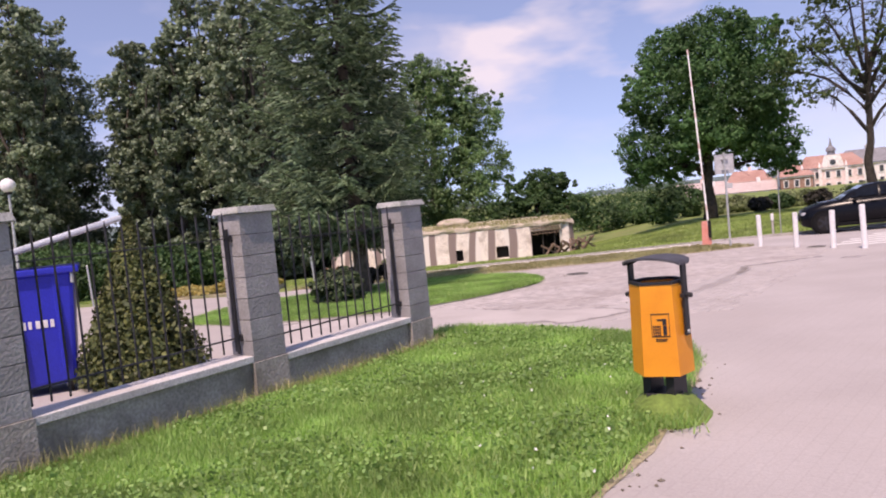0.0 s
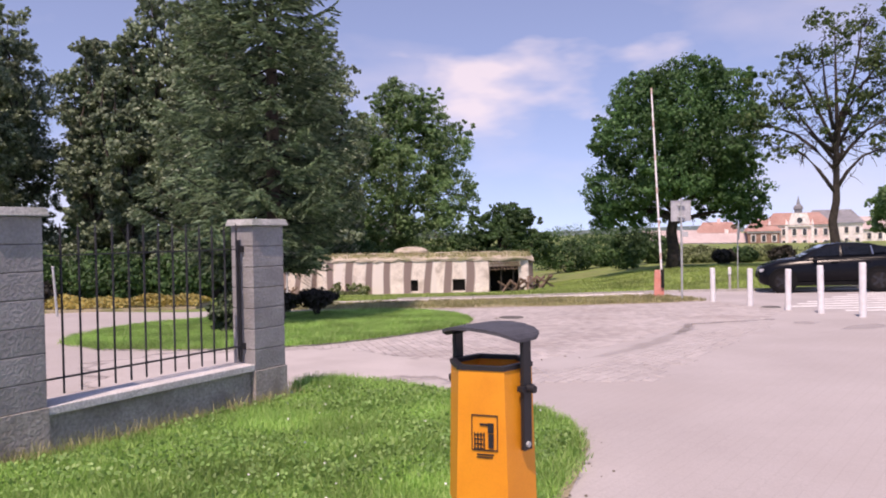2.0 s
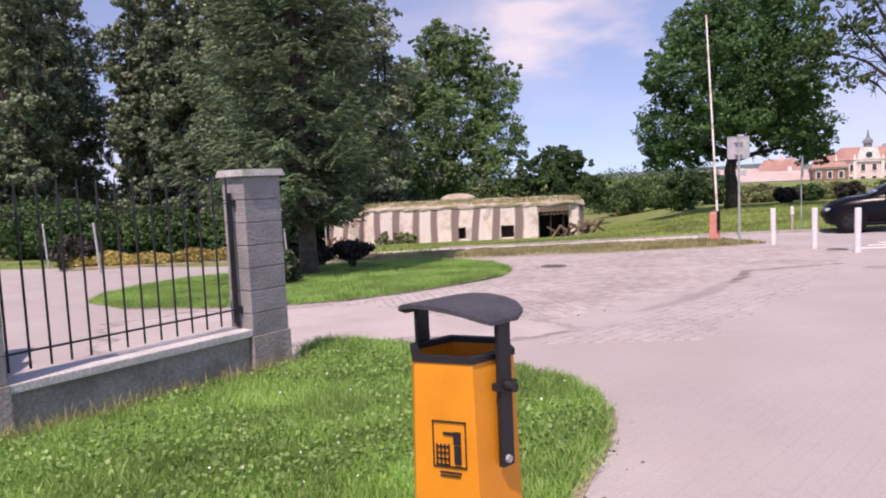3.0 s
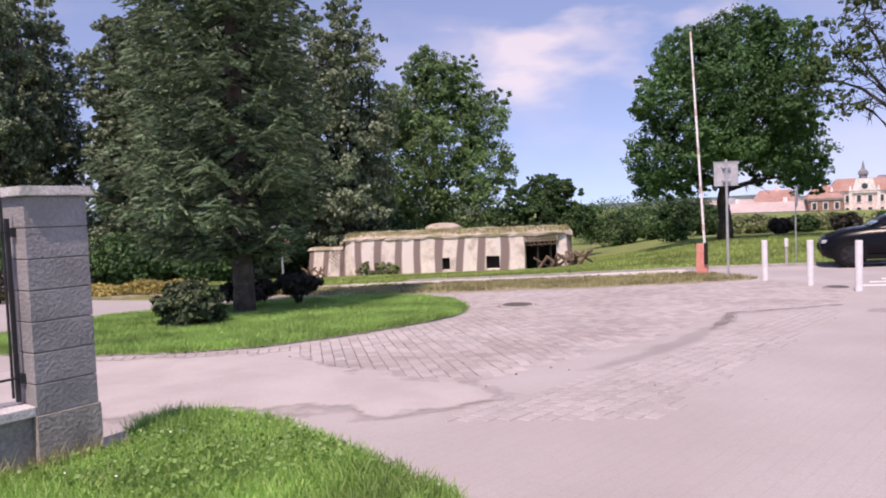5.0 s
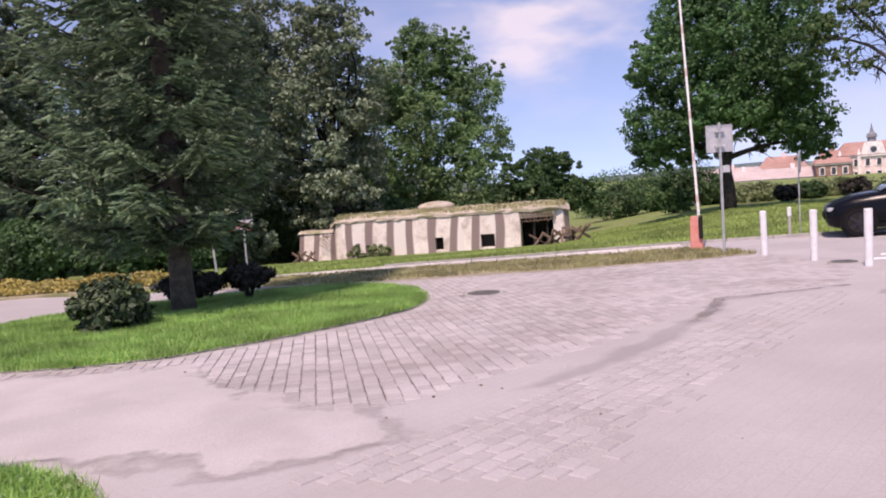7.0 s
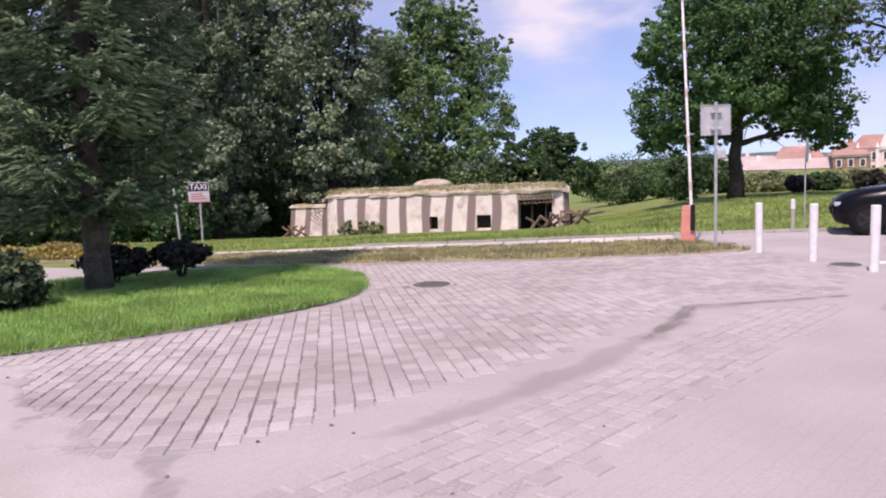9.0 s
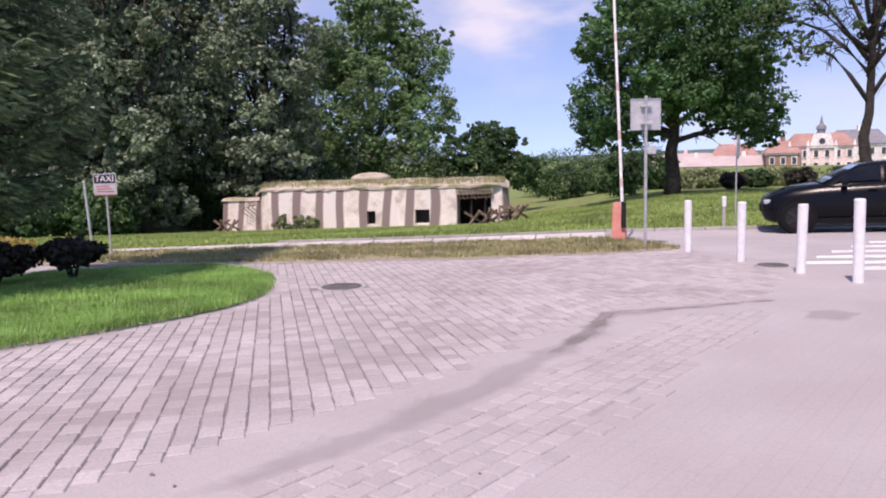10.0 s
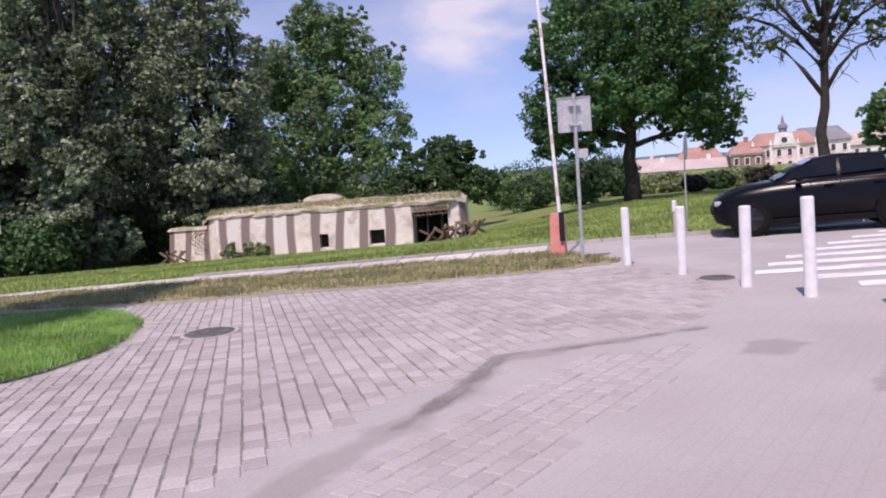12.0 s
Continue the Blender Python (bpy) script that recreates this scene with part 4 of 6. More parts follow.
for sx in (-0.42, 0.0, 0.42):
    part("moulded_rib", boxed((sx - 0.03, -0.5, 0.3), (sx + 0.03, -0.455, 1.38), 0.01), M_BLUE, ob)
part("lid", box(bmesh.new(), (-0.68, -0.56, 0.0), (1.25, 0.62, 0.06), 0.02, pose(0, 0, 1.68, 0, -14, 0)), M_LIDGREY, ob, "pale grey lid standing open")
part("lid_stay", tubed([(-0.6, -0.52, 1.42), (-0.6, -0.52, 1.76)], [0.02, 0.02], 8), M_ZINC, ob)
part("lid_stay", tubed([(0.6, -0.52, 1.3), (0.6, -0.52, 1.5)], [0.02, 0.02], 8), M_ZINC, ob)
for k, w in enumerate((0.05, 0.035, 0.045, 0.05, 0.04, 0.05)):
    part("letter_bar", boxed((0.02 + 0.075 * k, -0.475, 0.81), (0.02 + 0.075 * k + w, -0.462, 0.9), 0.003), M_SIGNWHITE, ob, "white worn lettering")
for sx in (-0.45, 0.45):
    for sy in (-0.35, 0.35):
        part("wheel", tubed([(sx - 0.03, sy, 0.09), (sx + 0.03, sy, 0.09)], [0.09, 0.09], 14), M_TYRE, ob)
        part("fork", boxed((sx - 0.045, sy - 0.03, 0.09), (sx + 0.045, sy + 0.03, 0.16)), M_ZINC, ob)


# ---- plants ----
def foliage_blob(centre, radii, n, clump=0.25, hollow=0.55):
    """Leaf places on the skins of small rounded clumps, which fill the outer part of an ellipsoid, and the way out of them."""
    m = max(9, n // 34)
    d = unit(rng.normal(size=(m, 3)))
    c = d * (rng.uniform(hollow, 1.0, (m, 1)) ** 0.6) * rng.uniform(0.92, 1.12, (m, 1))
    i = rng.integers(0, m, n)
    mean_r = float(np.mean(radii))
    cr = clump * mean_r * rng.uniform(0.6, 1.35, (m, 1))
    e = unit(rng.normal(size=(n, 3)))
    p = c[i] * np.array(radii) + e * cr[i] * rng.uniform(0.45, 1.0, (n, 1)) * np.array([1.1, 1.1, 0.75])
    return p + np.array(centre), e + 0.5 * d[i]


def shrub(name, x, y, radii, n, size, material, label, category="shrub", lift=0.0, stem=M_BARK):
    ob = thing(name, (x, y, zg(x, y)), 0, label, category)
    for k in range(5):
        a = k * 1.257 + rng.uniform(-0.3, 0.3)
        part("stem", tubed([(0, 0, -0.05), (radii[0] * 0.3 * math.cos(a), radii[1] * 0.3 * math.sin(a), lift + radii[2] * 0.5), (radii[0] * 0.6 * math.cos(a), radii[1] * 0.6 * math.sin(a), lift + radii[2] * 1.1)], [0.03, 0.02, 0.006], 6), stem, ob)
    p, d = foliage_blob((0, 0, lift + radii[2] * 0.95), radii, n, 0.26, 0.5)
    p[:, 2] = np.maximum(p[:, 2], 0.03 + rng.uniform(0, 0.1, n))
    mesh_from("leaves", leaves(p, size, d), 4, material, ob)["kind"] = "stuff"
    return ob


def limb_points(a, b, sag, k=5):
    a, b = Vector(a), Vector(b)
    w = Vector(rng.normal(size=3)) * (b - a).length * 0.07
    return [a.lerp(b, i / (k - 1)) + Vector((0, 0, sag * math.sin(math.pi * i / (k - 1)))) + w * math.sin(math.pi * i / (k - 1)) for i in range(k)]


def tree(name, x, y, trunk_h, r0, blobs, n, size, material, bark, label, clump=0.22, hollow=0.45, spread=0.7, twigs=0):
    """A tree: tapered trunk, a limb to every mass of its crown with side branches, and a crown of small leaves.
    blobs: (dx, dy, z, rx, ry, rz) from the tree's foot."""
    ob = thing(name, (x, y, zg(x, y)), 0, label, "tree")
    top = max(b[2] for b in blobs)
    tp = [(0, 0, -0.3), (0.02 * trunk_h, 0, trunk_h * 0.35), (-0.02 * trunk_h, 0.02 * trunk_h, trunk_h * 0.7), (0.03 * trunk_h, 0, trunk_h), (0.2, 0.1, (trunk_h + top) / 2), (0.1, 0, top)]
    part("trunk", tubed(tp, [r0 * 1.35, r0, r0 * 0.88, r0 * 0.75, r0 * 0.4, r0 * 0.1], 12), bark, ob, smooth=True)
    for b in blobs:
        z0 = rng.uniform(0.75, 1.0) * min(trunk_h, b[2]) + max(0, b[2] - trunk_h) * (0.45 if twigs else 0.25)
        pts = limb_points((0, 0, z0), b[:3], 0.12 * abs(b[0]))
        limb = part("limb", tubed(pts, [r0 * 0.45, r0 * 0.36, r0 * 0.27, r0 * 0.18, r0 * 0.08], 8), bark, ob, smooth=True)
        bm = bmesh.new()
        for k in range(5 + twigs):
            s = pts[int(rng.integers(1, 5))]
            e = s + Vector(unit(rng.normal(size=(1, 3)))[0] * np.array(b[3:]) * rng.uniform(0.5, 1.05))
            tube(bm, limb_points(s, e, 0.1, 4), [r0 * 0.13, r0 * 0.1, r0 * 0.06, r0 * 0.015], 5)
            for q in range(3 if twigs else 0):
                g = s + (e - s) * rng.uniform(0.35, 0.95)
                e2 = g + Vector(unit(rng.normal(size=(1, 3)))[0] * rng.uniform(0.35, 0.9))
                tube(bm, limb_points(g, e2, 0.05, 3), [r0 * 0.08, r0 * 0.06, r0 * 0.03], 4)
        part("branchwork", bm, bark, limb)["kind"] = "stuff"
    extra = []
    for b in blobs:
        for k in range(4):
            e = unit(rng.normal(size=(1, 3)) + np.array([[0, -0.2, 0.25]]))[0]
            f = rng.uniform(0.24, 0.4)
            q = rng.uniform(0.85, 1.08)
            extra.append((b[0] + e[0] * b[3] * q, b[1] + e[1] * b[4] * q, b[2] + e[2] * b[5] * q, b[3] * f, b[4] * f, b[5] * f))
    blobs = [(b[0], b[1], b[2], b[3] * 0.88, b[4] * 0.88, b[5] * 0.9) for b in blobs] + extra
    vol = np.array([b[3] * b[4] + b[3] * b[5] for b in blobs])
    allv = []
    for b, w in zip(blobs, vol / vol.sum()):
        p, d = foliage_blob(b[:3], b[3:], int(n * w), clump, hollow)
        allv.append(leaves(p, size, d, spread))
    crown = mesh_from("crown", np.concatenate(allv), 4, material, ob)
    crown["kind"] = "stuff"
    return ob


def lobes(h0, h1, rad, k, shape):
    """Masses of a crown between two heights; shape gives the radius at a height of 0 to 1."""
    out = []
    for i in range(k):
        f = (i + rng.uniform(0.1, 0.9)) / k
        z = h0 + (h1 - h0) * f
        r = rad * shape(f)
        a = i * 2.4 + rng.uniform(-0.5, 0.5)
        q = r * rng.uniform(0.35, 0.62)
        s = max(r * rng.uniform(0.45, 0.62), rad * 0.22)
        out.append((q * math.cos(a), q * math.sin(a), z, s, s, s * rng.uniform(0.75, 1.0)))
    return out


def spruce(x, y, height, radius):
    """A spruce: whorls of boughs that droop and turn up at the tip, each a flat spray of side twigs set with needles."""
    ob = thing("spruce", (x, y, zg(x, y)), 0, "tall dark green spruce on the grass island", "tree")
    part("trunk", tubed([(0, 0, -0.3), (0, 0, 0.6), (0.03, 0, height * 0.5), (0, 0, height)], [0.25, 0.2, 0.12, 0.02], 12), M_BARK, ob, smooth=True)
    spines = bmesh.new()
    c, ax = [], []
    z = 1.38
    while z < height - 0.2:
        f = (z - 1.38) / (height - 1.38)
        ln = radius * (1 - f) ** 0.42 * (0.68 + 0.32 * min(1.0, (z - 1.38) / 1.6)) + 0.15
        k = 8 if f < 0.6 else 6
        a0 = rng.uniform(0, 6.28)
        for i in range(k):
            a = a0 + i * 2 * math.pi / k + rng.uniform(-0.25, 0.25)
            l = ln * rng.uniform(0.66, 1.1) * (1 + 0.16 * math.cos(a - 3.4))
            dx, dy = math.cos(a), math.sin(a)
            zb = z + rng.uniform(-0.14, 0.14)
            fall = (0.30 - 0.25 * f) * min(1.0, 0.3 + (z - 1.38) / 2.2) * rng.uniform(0.7, 1.3)

            def at(u):
                return np.stack([dx * l * u, dy * l * u, zb + l * (-fall * np.sin(u * 2.0) + 0.2 * u ** 3)], 1)

            tube(spines, [Vector(p) for p in at(np.array([0, 0.35, 0.7, 1.0]))], [0.03, 0.022, 0.014, 0.004], 4, False)
            m = max(5, int(l / 0.1))
            for side in (-1, 0, 1):
                u = np.linspace(0.22, 1.0, m) + rng.normal(0, 0.015, m)
                root = at(np.clip(u, 0, 1.02))
                tl = l * (0.1 + 0.36 * np.sin(np.clip((1.04 - u) * 1.55, 0, 1.57)) ** 0.8) * rng.uniform(0.7, 1.15, m)
                if side == 0:
                    tl = np.full(m, 0.12)
                wx = np.stack([np.full(m, dx * 0.75 - dy * side * 0.85), np.full(m, dy * 0.75 + dx * side * 0.85), -0.22 + rng.normal(0, 0.13, m)], 1) if side else np.stack([np.full(m, dx), np.full(m, dy), rng.uniform(0.0, 0.5, m)], 1)
                wx = unit(wx + rng.normal(0, 0.08, (m, 3)))
                for q in range(7):
                    on = tl > 0.075 * q
                    step = root[on] + wx[on] * (0.075 * q + 0.03)
                    step[:, 2] -= 0.25 * (0.075 * q) ** 1.6 - rng.normal(0, 0.012, on.sum())
                    c.append(step)
                    ax.append(wx[on] + rng.normal(0, 0.22, (on.sum(), 3)))
        z += rng.uniform(0.3, 0.42) * (1.0 if f < 0.6 else 0.8)
    part("branchwork", spines, M_BARKDARK, ob)["kind"] = "stuff"
    c, ax = np.concatenate(c), unit(np.concatenate(ax))
    n = len(c)
    side = unit(np.cross(ax, np.array([[0, 0, 1.0]]) + rng.normal(0, 0.35, (n, 3))))
    up = np.cross(side, ax)
    l = rng.uniform(0.065, 0.12, (n, 1))
    w = l * rng.uniform(0.18, 0.32, (n, 1))
    quads = []
    for tilt in (0.0, 1.2):
        sd = side * math.cos(tilt) + up * math.sin(tilt)
        quads.append(np.stack([c - ax * l * 0.6, c - sd * w, c + ax * l, c + sd * w], 1).reshape(-1, 3))
    mesh_from("needles", np.concatenate(quads), 4, M_SPRUCE, ob)["kind"] = "stuff"


spruce(-5.1, 20.35, 11.5, 2.25)
shrub("juniper_shrub", -5.1, 18.5, (0.56, 0.52, 0.42), 6000, 0.05, M_JUNIPER, "rounded dark green juniper shrub on the grass island")
shrub("dark_shrub", -4.68, 21.9, (0.5, 0.42, 0.21), 4200, 0.045, M_DARKSHRUB, "dark flat-topped shrub on thin stems in the shade", lift=0.3, stem=M_BARKDARK)
shrub("dark_shrub", -5.6, 21.3, (0.62, 0.42, 0.24), 3900, 0.045, M_DARKSHRUB, "dark purple-brown shrub behind the spruce trunk", lift=0.22, stem=M_BARKDARK)


def thuja(x, y, h, r):
    ob = thing("thuja", (x, y, zg(x, y)), 0, "young cone-shaped thuja behind the fence", "shrub")
    part("trunk", tubed([(0, 0, -0.1), (0, 0, h * 0.9)], [0.05, 0.01], 8), M_BARK, ob)
    n = 26000
    f = rng.uniform(0.0, 1.0, n) ** 1.3
    m = 420
    ca, cf = rng.uniform(0, 6.28, m), rng.uniform(-0.07, 0.07, m)
    i = rng.integers(0, m, n)
    f = np.clip(f + cf[i] * (1 - f), 0, 1)
    rad = r * np.minimum((1 - f) ** 1.05, 0.82 + 1.0 * f) + 0.03
    a = ca[i] + rng.normal(0, 0.2, n)
    q = rad * rng.uniform(0.62, 1.04, n) * (0.9 + 0.14 * np.sin(ca[i] * 9 + f * 13))
    p = np.stack([q * np.cos(a), q * np.sin(a), 0.05 + f * h], 1)
    d = np.stack([np.cos(a), np.sin(a), np.full(n, 0.3)], 1)
    mesh_from("leaves", leaves(p, 0.034, d, 0.8), 4, M_THUJA, ob)["kind"] = "stuff"


thuja(-4.55, 10.5, 1.95, 0.8)

# the yellow flower bed beyond the path
bed = thing("flower_bed", (-13.2, 27.3, zg(-13.2, 27.3)), 14, "long low bed of yellow flowers edged with stone", "flower bed")
bm = boxed((-3.6, -1.0, -0.3), (2.3, 1.0, 0.12), 0.05)
part("soil", bm, M_VERGE, bed)
n = 9000
px, py = rng.uniform(-3.6, 2.3, n), rng.uniform(-1.0, 1.0, n)
hz = 0.12 + 0.42 * np.sqrt(np.clip(1 - (py / 1.05) ** 2, 0, 1)) * (0.7 + 0.3 * np.sin(px * 3.1) * np.cos(px * 1.3)) * rng.uniform(0.4, 1, n)
mesh_from("blossoms", leaves(np.stack([px, py, hz], 1), 0.06), 4, M_FLOWER, bed)["kind"] = "stuff"
shrub("dark_shrub", -16.3, 26.2, (0.8, 0.8, 0.55), 2500, 0.06, M_DARKSHRUB, "dark red-brown shrub at the end of the flower bed", stem=M_BARKDARK)

# trees round the bunker and the lawn
oval = lambda f: max(0.25, math.sin(math.pi * min(1, 0.18 + 0.78 * f)) ** 0.7)
column = lambda f: max(0.3, math.sin(math.pi * (0.2 + 0.72 * f)) ** 0.5)
tree("maple", 8.0, 56, 3.4, 0.4, [(-2.0, 0, 11.4, 2.3, 2.4, 2.1), (0.8, 0, 12.4, 2.5, 2.4, 1.9), (3.2, 0, 11.3, 2.2, 2.4, 2.1), (-2.9, -1, 8.6, 2.6, 2.6, 2.3), (0.6, -1.5, 9.2, 2.8, 2.6, 2.6), (3.5, -1, 8.4, 2.4, 2.6, 2.4), (-3.9, -0.5, 5.4, 2.4, 2.6, 2.0), (-0.2, -1.5, 6.0, 2.8, 2.6, 2.1), (3.8, -0.5, 5.3, 2.4, 2.6, 1.9), (-4.3, 0, 3.6, 1.6, 1.8, 1.1), (4.6, 0, 3.7, 1.7, 1.8, 1.2), (-2.2, 0, 3.9, 1.7, 1.8, 1.1), (2.6, 2.0, 7, 2.8, 2.4, 3.0)],
     110000, 0.1, M_MAPLE, M_BARKDARK, "broad round dark green maple on the lawn", 0.22, 0.3)
tree("walnut", 16.2, 50, 3.7, 0.27, [(-2.2, 0, 9.3, 1.9, 1.6, 1.2), (-0.6, 0, 12.9, 1.7, 1.6, 1.7), (1.9, 0, 10.7, 2.0, 1.8, 1.5), (3.6, 0.3, 8.5, 2.0, 1.8, 1.2), (-2.8, 0, 6.9, 1.3, 1.2, 0.8), (1.5, 0, 13.5, 1.5, 1.5, 1.5), (3.2, 0, 12.1, 1.5, 1.5, 1.3), (0.3, 0, 7.7, 1.4, 1.2, 0.8), (-1.9, 0.2, 11.5, 1.2, 1.2, 1.0), (-4.0, 0, 8.2, 1.3, 1.2, 0.9), (-3.5, 0.2, 10.6, 1.3, 1.2, 1.0), (3.4, 0, 6.6, 1.6, 1.2, 0.8), (4.6, 0.2, 10.4, 1.3, 1.2, 1.0), (0.8, 0, 9.4, 1.5, 1.3, 1.0)],
     11000, 0.1, M_WALNUT, M_BARKDARK, "half-bare tree with dark twisting branches and sparse leaves", 0.3, 0.3, twigs=6)
tree("aspen", -14.6, 70, 3.2, 0.4, [(-1.5, 0, 13.2, 3.0, 2.8, 3.0), (1.3, 0, 15.6, 2.6, 2.4, 2.6), (4.7, 0, 12.2, 2.7, 2.6, 2.6), (-4.0, 0, 9.8, 3.2, 3.0, 2.8), (0.8, -1, 9.6, 3.6, 3.0, 3.2), (4.9, 0, 8.0, 3.2, 3.0, 2.8), (-5.4, 0, 5.4, 3.4, 3, 2.6), (-0.8, -1, 5.0, 3.6, 3.0, 2.8), (3.8, -1, 4.2, 3.2, 3, 2.4), (-0.4, 0, 16.8, 2.0, 2.0, 2.2), (2.9, 0, 14.0, 2.5, 2.3, 2.5), (-3.2, 0, 12.4, 2.6, 2.4, 2.6)],
     110000, 0.115, M_ASPEN, M_BIRCH, "tall aspen with loose light green leaves behind the bunker", 0.2, 0.35)
tree("round_tree", -4.4, 65, 2.0, 0.25, [(0, 0, 3.6, 2.6, 2.4, 1.9), (-1.6, 0, 4.8, 1.8, 1.8, 1.5), (1.2, 0, 4.9, 1.7, 1.7, 1.4), (2.6, 0, 3.0, 1.7, 1.7, 1.4), (-2.6, 0, 2.8, 1.7, 1.7, 1.4), (0.4, 0, 5.6, 1.4, 1.4, 1.1)],
     30000, 0.11, M_BUSH, M_BARK, "small round dark green tree beside the bunker", 0.2, 0.5)
tree("understory_tree", -20.5, 66, 1.5, 0.25, lobes(1.5, 8.5, 4.4, 8, oval), 34000, 0.13, M_ASPEN, M_BARK, "leafy pale green tree behind the bunker", 0.2, 0.45)
for x, y, h, r, k, m, bk, lab in ((-17.4, 56.5, 20.5, 4.6, 18, M_POPLAR, M_BARKDARK, "tall dark poplar with grey-green leaves"), (-22.5, 50.5, 22, 4.0, 15, M_POPLAR, M_BARK, "tall poplar with grey-green leaves"),
                             (-28, 54.0, 24, 3.8, 15, M_POPLAR, M_BARKDARK, "tall dark poplar with grey-green leaves"), 
                             (-41.0, 50.0, 25, 3.4, 15, M_POPLAR, M_BARK, "tall poplar with grey-green leaves"), (-47.5, 47, 25, 3.8, 15, M_POPLAR, M_BARKDARK, "tall poplar with grey-green leaves"),
                             (-35.6, 56.0, 22, 3.0, 16, M_POPLAR, M_BARK, "tall slender poplar with grey-green leaves"), (-31.5, 66, 22, 2.8, 13, M_POPLAR, M_BARK, "tall poplar with grey-green leaves"), (-41.5, 66, 24, 3.4, 13, M_POPLAR, M_BARKDARK, "tall dark poplar behind the others"), (-26.0, 62.0, 24, 4.5, 14, M_POPLAR, M_BARKDARK, "tall dark poplar behind the others"), (-56, 50, 25, 5, 14, M_POPLAR, M_BARK, "tall poplar with grey-green leaves"),
                             (-29.8, 52, 21, 2.3, 13, M_POPLAR, M_BARKDARK, "tall slender poplar with grey-green leaves"), (-45, 57, 26, 3.6, 13, M_POPLAR, M_BARKDARK, "tall dark poplar behind the others"), (-37, 60, 13, 4, 11, M_ASPEN, M_BARK, "light green tree behind the poplars"), (-48, 62, 26, 5, 14, M_POPLAR, M_BARKDARK, "tall dark poplar behind the others"), (-53, 60, 28, 6, 14, M_POPLAR, M_BARKDARK, "tall dark poplar behind the others")):
    tree("poplar", x, y, h * 0.25, 0.3, lobes(1.2, h - 1.5, r, int(k * 1.6), column), 42000, 0.145, m, bk, lab, 0.3, 0.15)
# thicket at the foot of the tall trees
for x, y, rx, rz in ((-15.5, 60.5, 2.8, 2.0), (-20.5, 57.5, 2.6, 1.6), (-23.5, 48, 2.4, 1.5), (-27.5, 46.5, 2.6, 1.7), (-32, 44.5, 2.8, 1.8), (-37, 46, 3.0, 2.0), (-43, 44, 3.2, 2.0), (-50, 44, 3.4, 2.2), (-22, 57, 3.5, 2.4), (-30, 60, 4.5, 3.0), (-38, 62, 4.5, 3.0)):
    shrub("thicket_bush", x, y, (rx, rx * 0.8, rz), 7000, 0.13, M_BUSH, "dense dark green bush at the wood's edge", "bush")
# bushes along the far side of the lawn
for x, y, rx, rz, m in ((0.5, 78, 2.6, 1.5, M_BUSH), (4.2, 80, 2.4, 1.6, M_BUSH), (8.2, 72, 1.8, 1.5, M_BUSH), (5.6, 66, 1.3, 1.7, M_BUSH), (11.5, 70, 2.4, 0.68, M_PALEBUSH), (14.6, 66, 1.0, 0.6, M_BUSH), (17.0, 70, 2.6, 0.62, M_PALEBUSH), (20.3, 66, 1.0, 0.6, M_BUSH), (23.5, 72, 2.8, 0.7, M_PALEBUSH), (27.5, 68, 2.2, 0.6, M_BUSH),
                        (-0.5, 92, 4.5, 2.6, M_BUSH), (7, 95, 4.5, 2.4, M_BUSH), (12.8, 64.5, 0.8, 0.55, M_DARKSHRUB), (17.0, 64, 0.9, 0.6, M_DARKSHRUB), (-9.0, 62, 1.6, 1.0, M_BUSH)):
    shrub("lawn_bush", x, y, (rx, rx * 0.8, rz), 4200, 0.12, m, "rounded leafy bush at the far edge of the lawn", "bush")
tree("roadside_tree", 30.5, 76, 2.2, 0.3, lobes(2.2, 7.0, 3.6, 8, oval), 15000, 0.16, M_ASPEN, M_BARK, "yellowish green roadside tree in the distance", 0.2, 0.5)
tree("roadside_tree", 38, 80, 2.2, 0.3, lobes(2.2, 9.0, 3.2, 8, oval), 13000, 0.16, M_BUSH, M_BARKDARK, "dark roadside tree in the distance", 0.2, 0.5)
# clump of weeds at the bunker's foot
shrub("weed_clump", -13.3, 51.2, (1.5, 0.5, 0.45), 1500, 0.09, M_PALEBUSH, "pale clump of weeds at the bunker wall", "weeds")


# ---- bunker ----
bk = thing("bunker", (-8.6, 52.2, -2.75), 6, "low concrete bunker painted with brown camouflage stripes, turf on its roof", "bunker")


def loft(outline_lo, z0, outline_hi, z1, holes=()):
    bm = bmesh.new()
    lo = [bm.verts.new((*p, z0)) for p in outline_lo]
    hi = [bm.verts.new((*p, z1)) for p in outline_hi]
    for i in range(len(lo)):
        j = (i + 1) % len(lo)
        bm.faces.new((lo[i], lo[j], hi[j], hi[i]))
    bm.faces.new(hi)
    bm.faces.new(lo[::-1])
    bmesh.ops.recalc_face_normals(bm, faces=bm.faces)
    return bm


def wall_run(x0, x1, z0, z1, y=0.0, thick=0.7, batter=0.18):
    """A piece of the battered front wall."""
    bm = boxed((x0, y, z0), (x1, y + thick, z1))
    for v in bm.verts:
        v.co.y += batter * (v.co.z / 2.5)
    return bm


# front wall round two embrasures and the doorway bay
W = -6.55
for x0, x1, z0, z1 in ((W, -0.7, -0.5, 2.45), (-0.7, -0.2, -0.5, 0.35), (-0.7, -0.2, 1.12, 2.45), (-0.2, 2.1, -0.5, 2.45), (2.1, 2.95, -0.5, 0.35), (2.1, 2.95, 1.15, 2.45), (2.95, 4.55, -0.5, 2.45)):
    part("wall", wall_run(x0, x1, z0, z1), M_CAMO, bk)
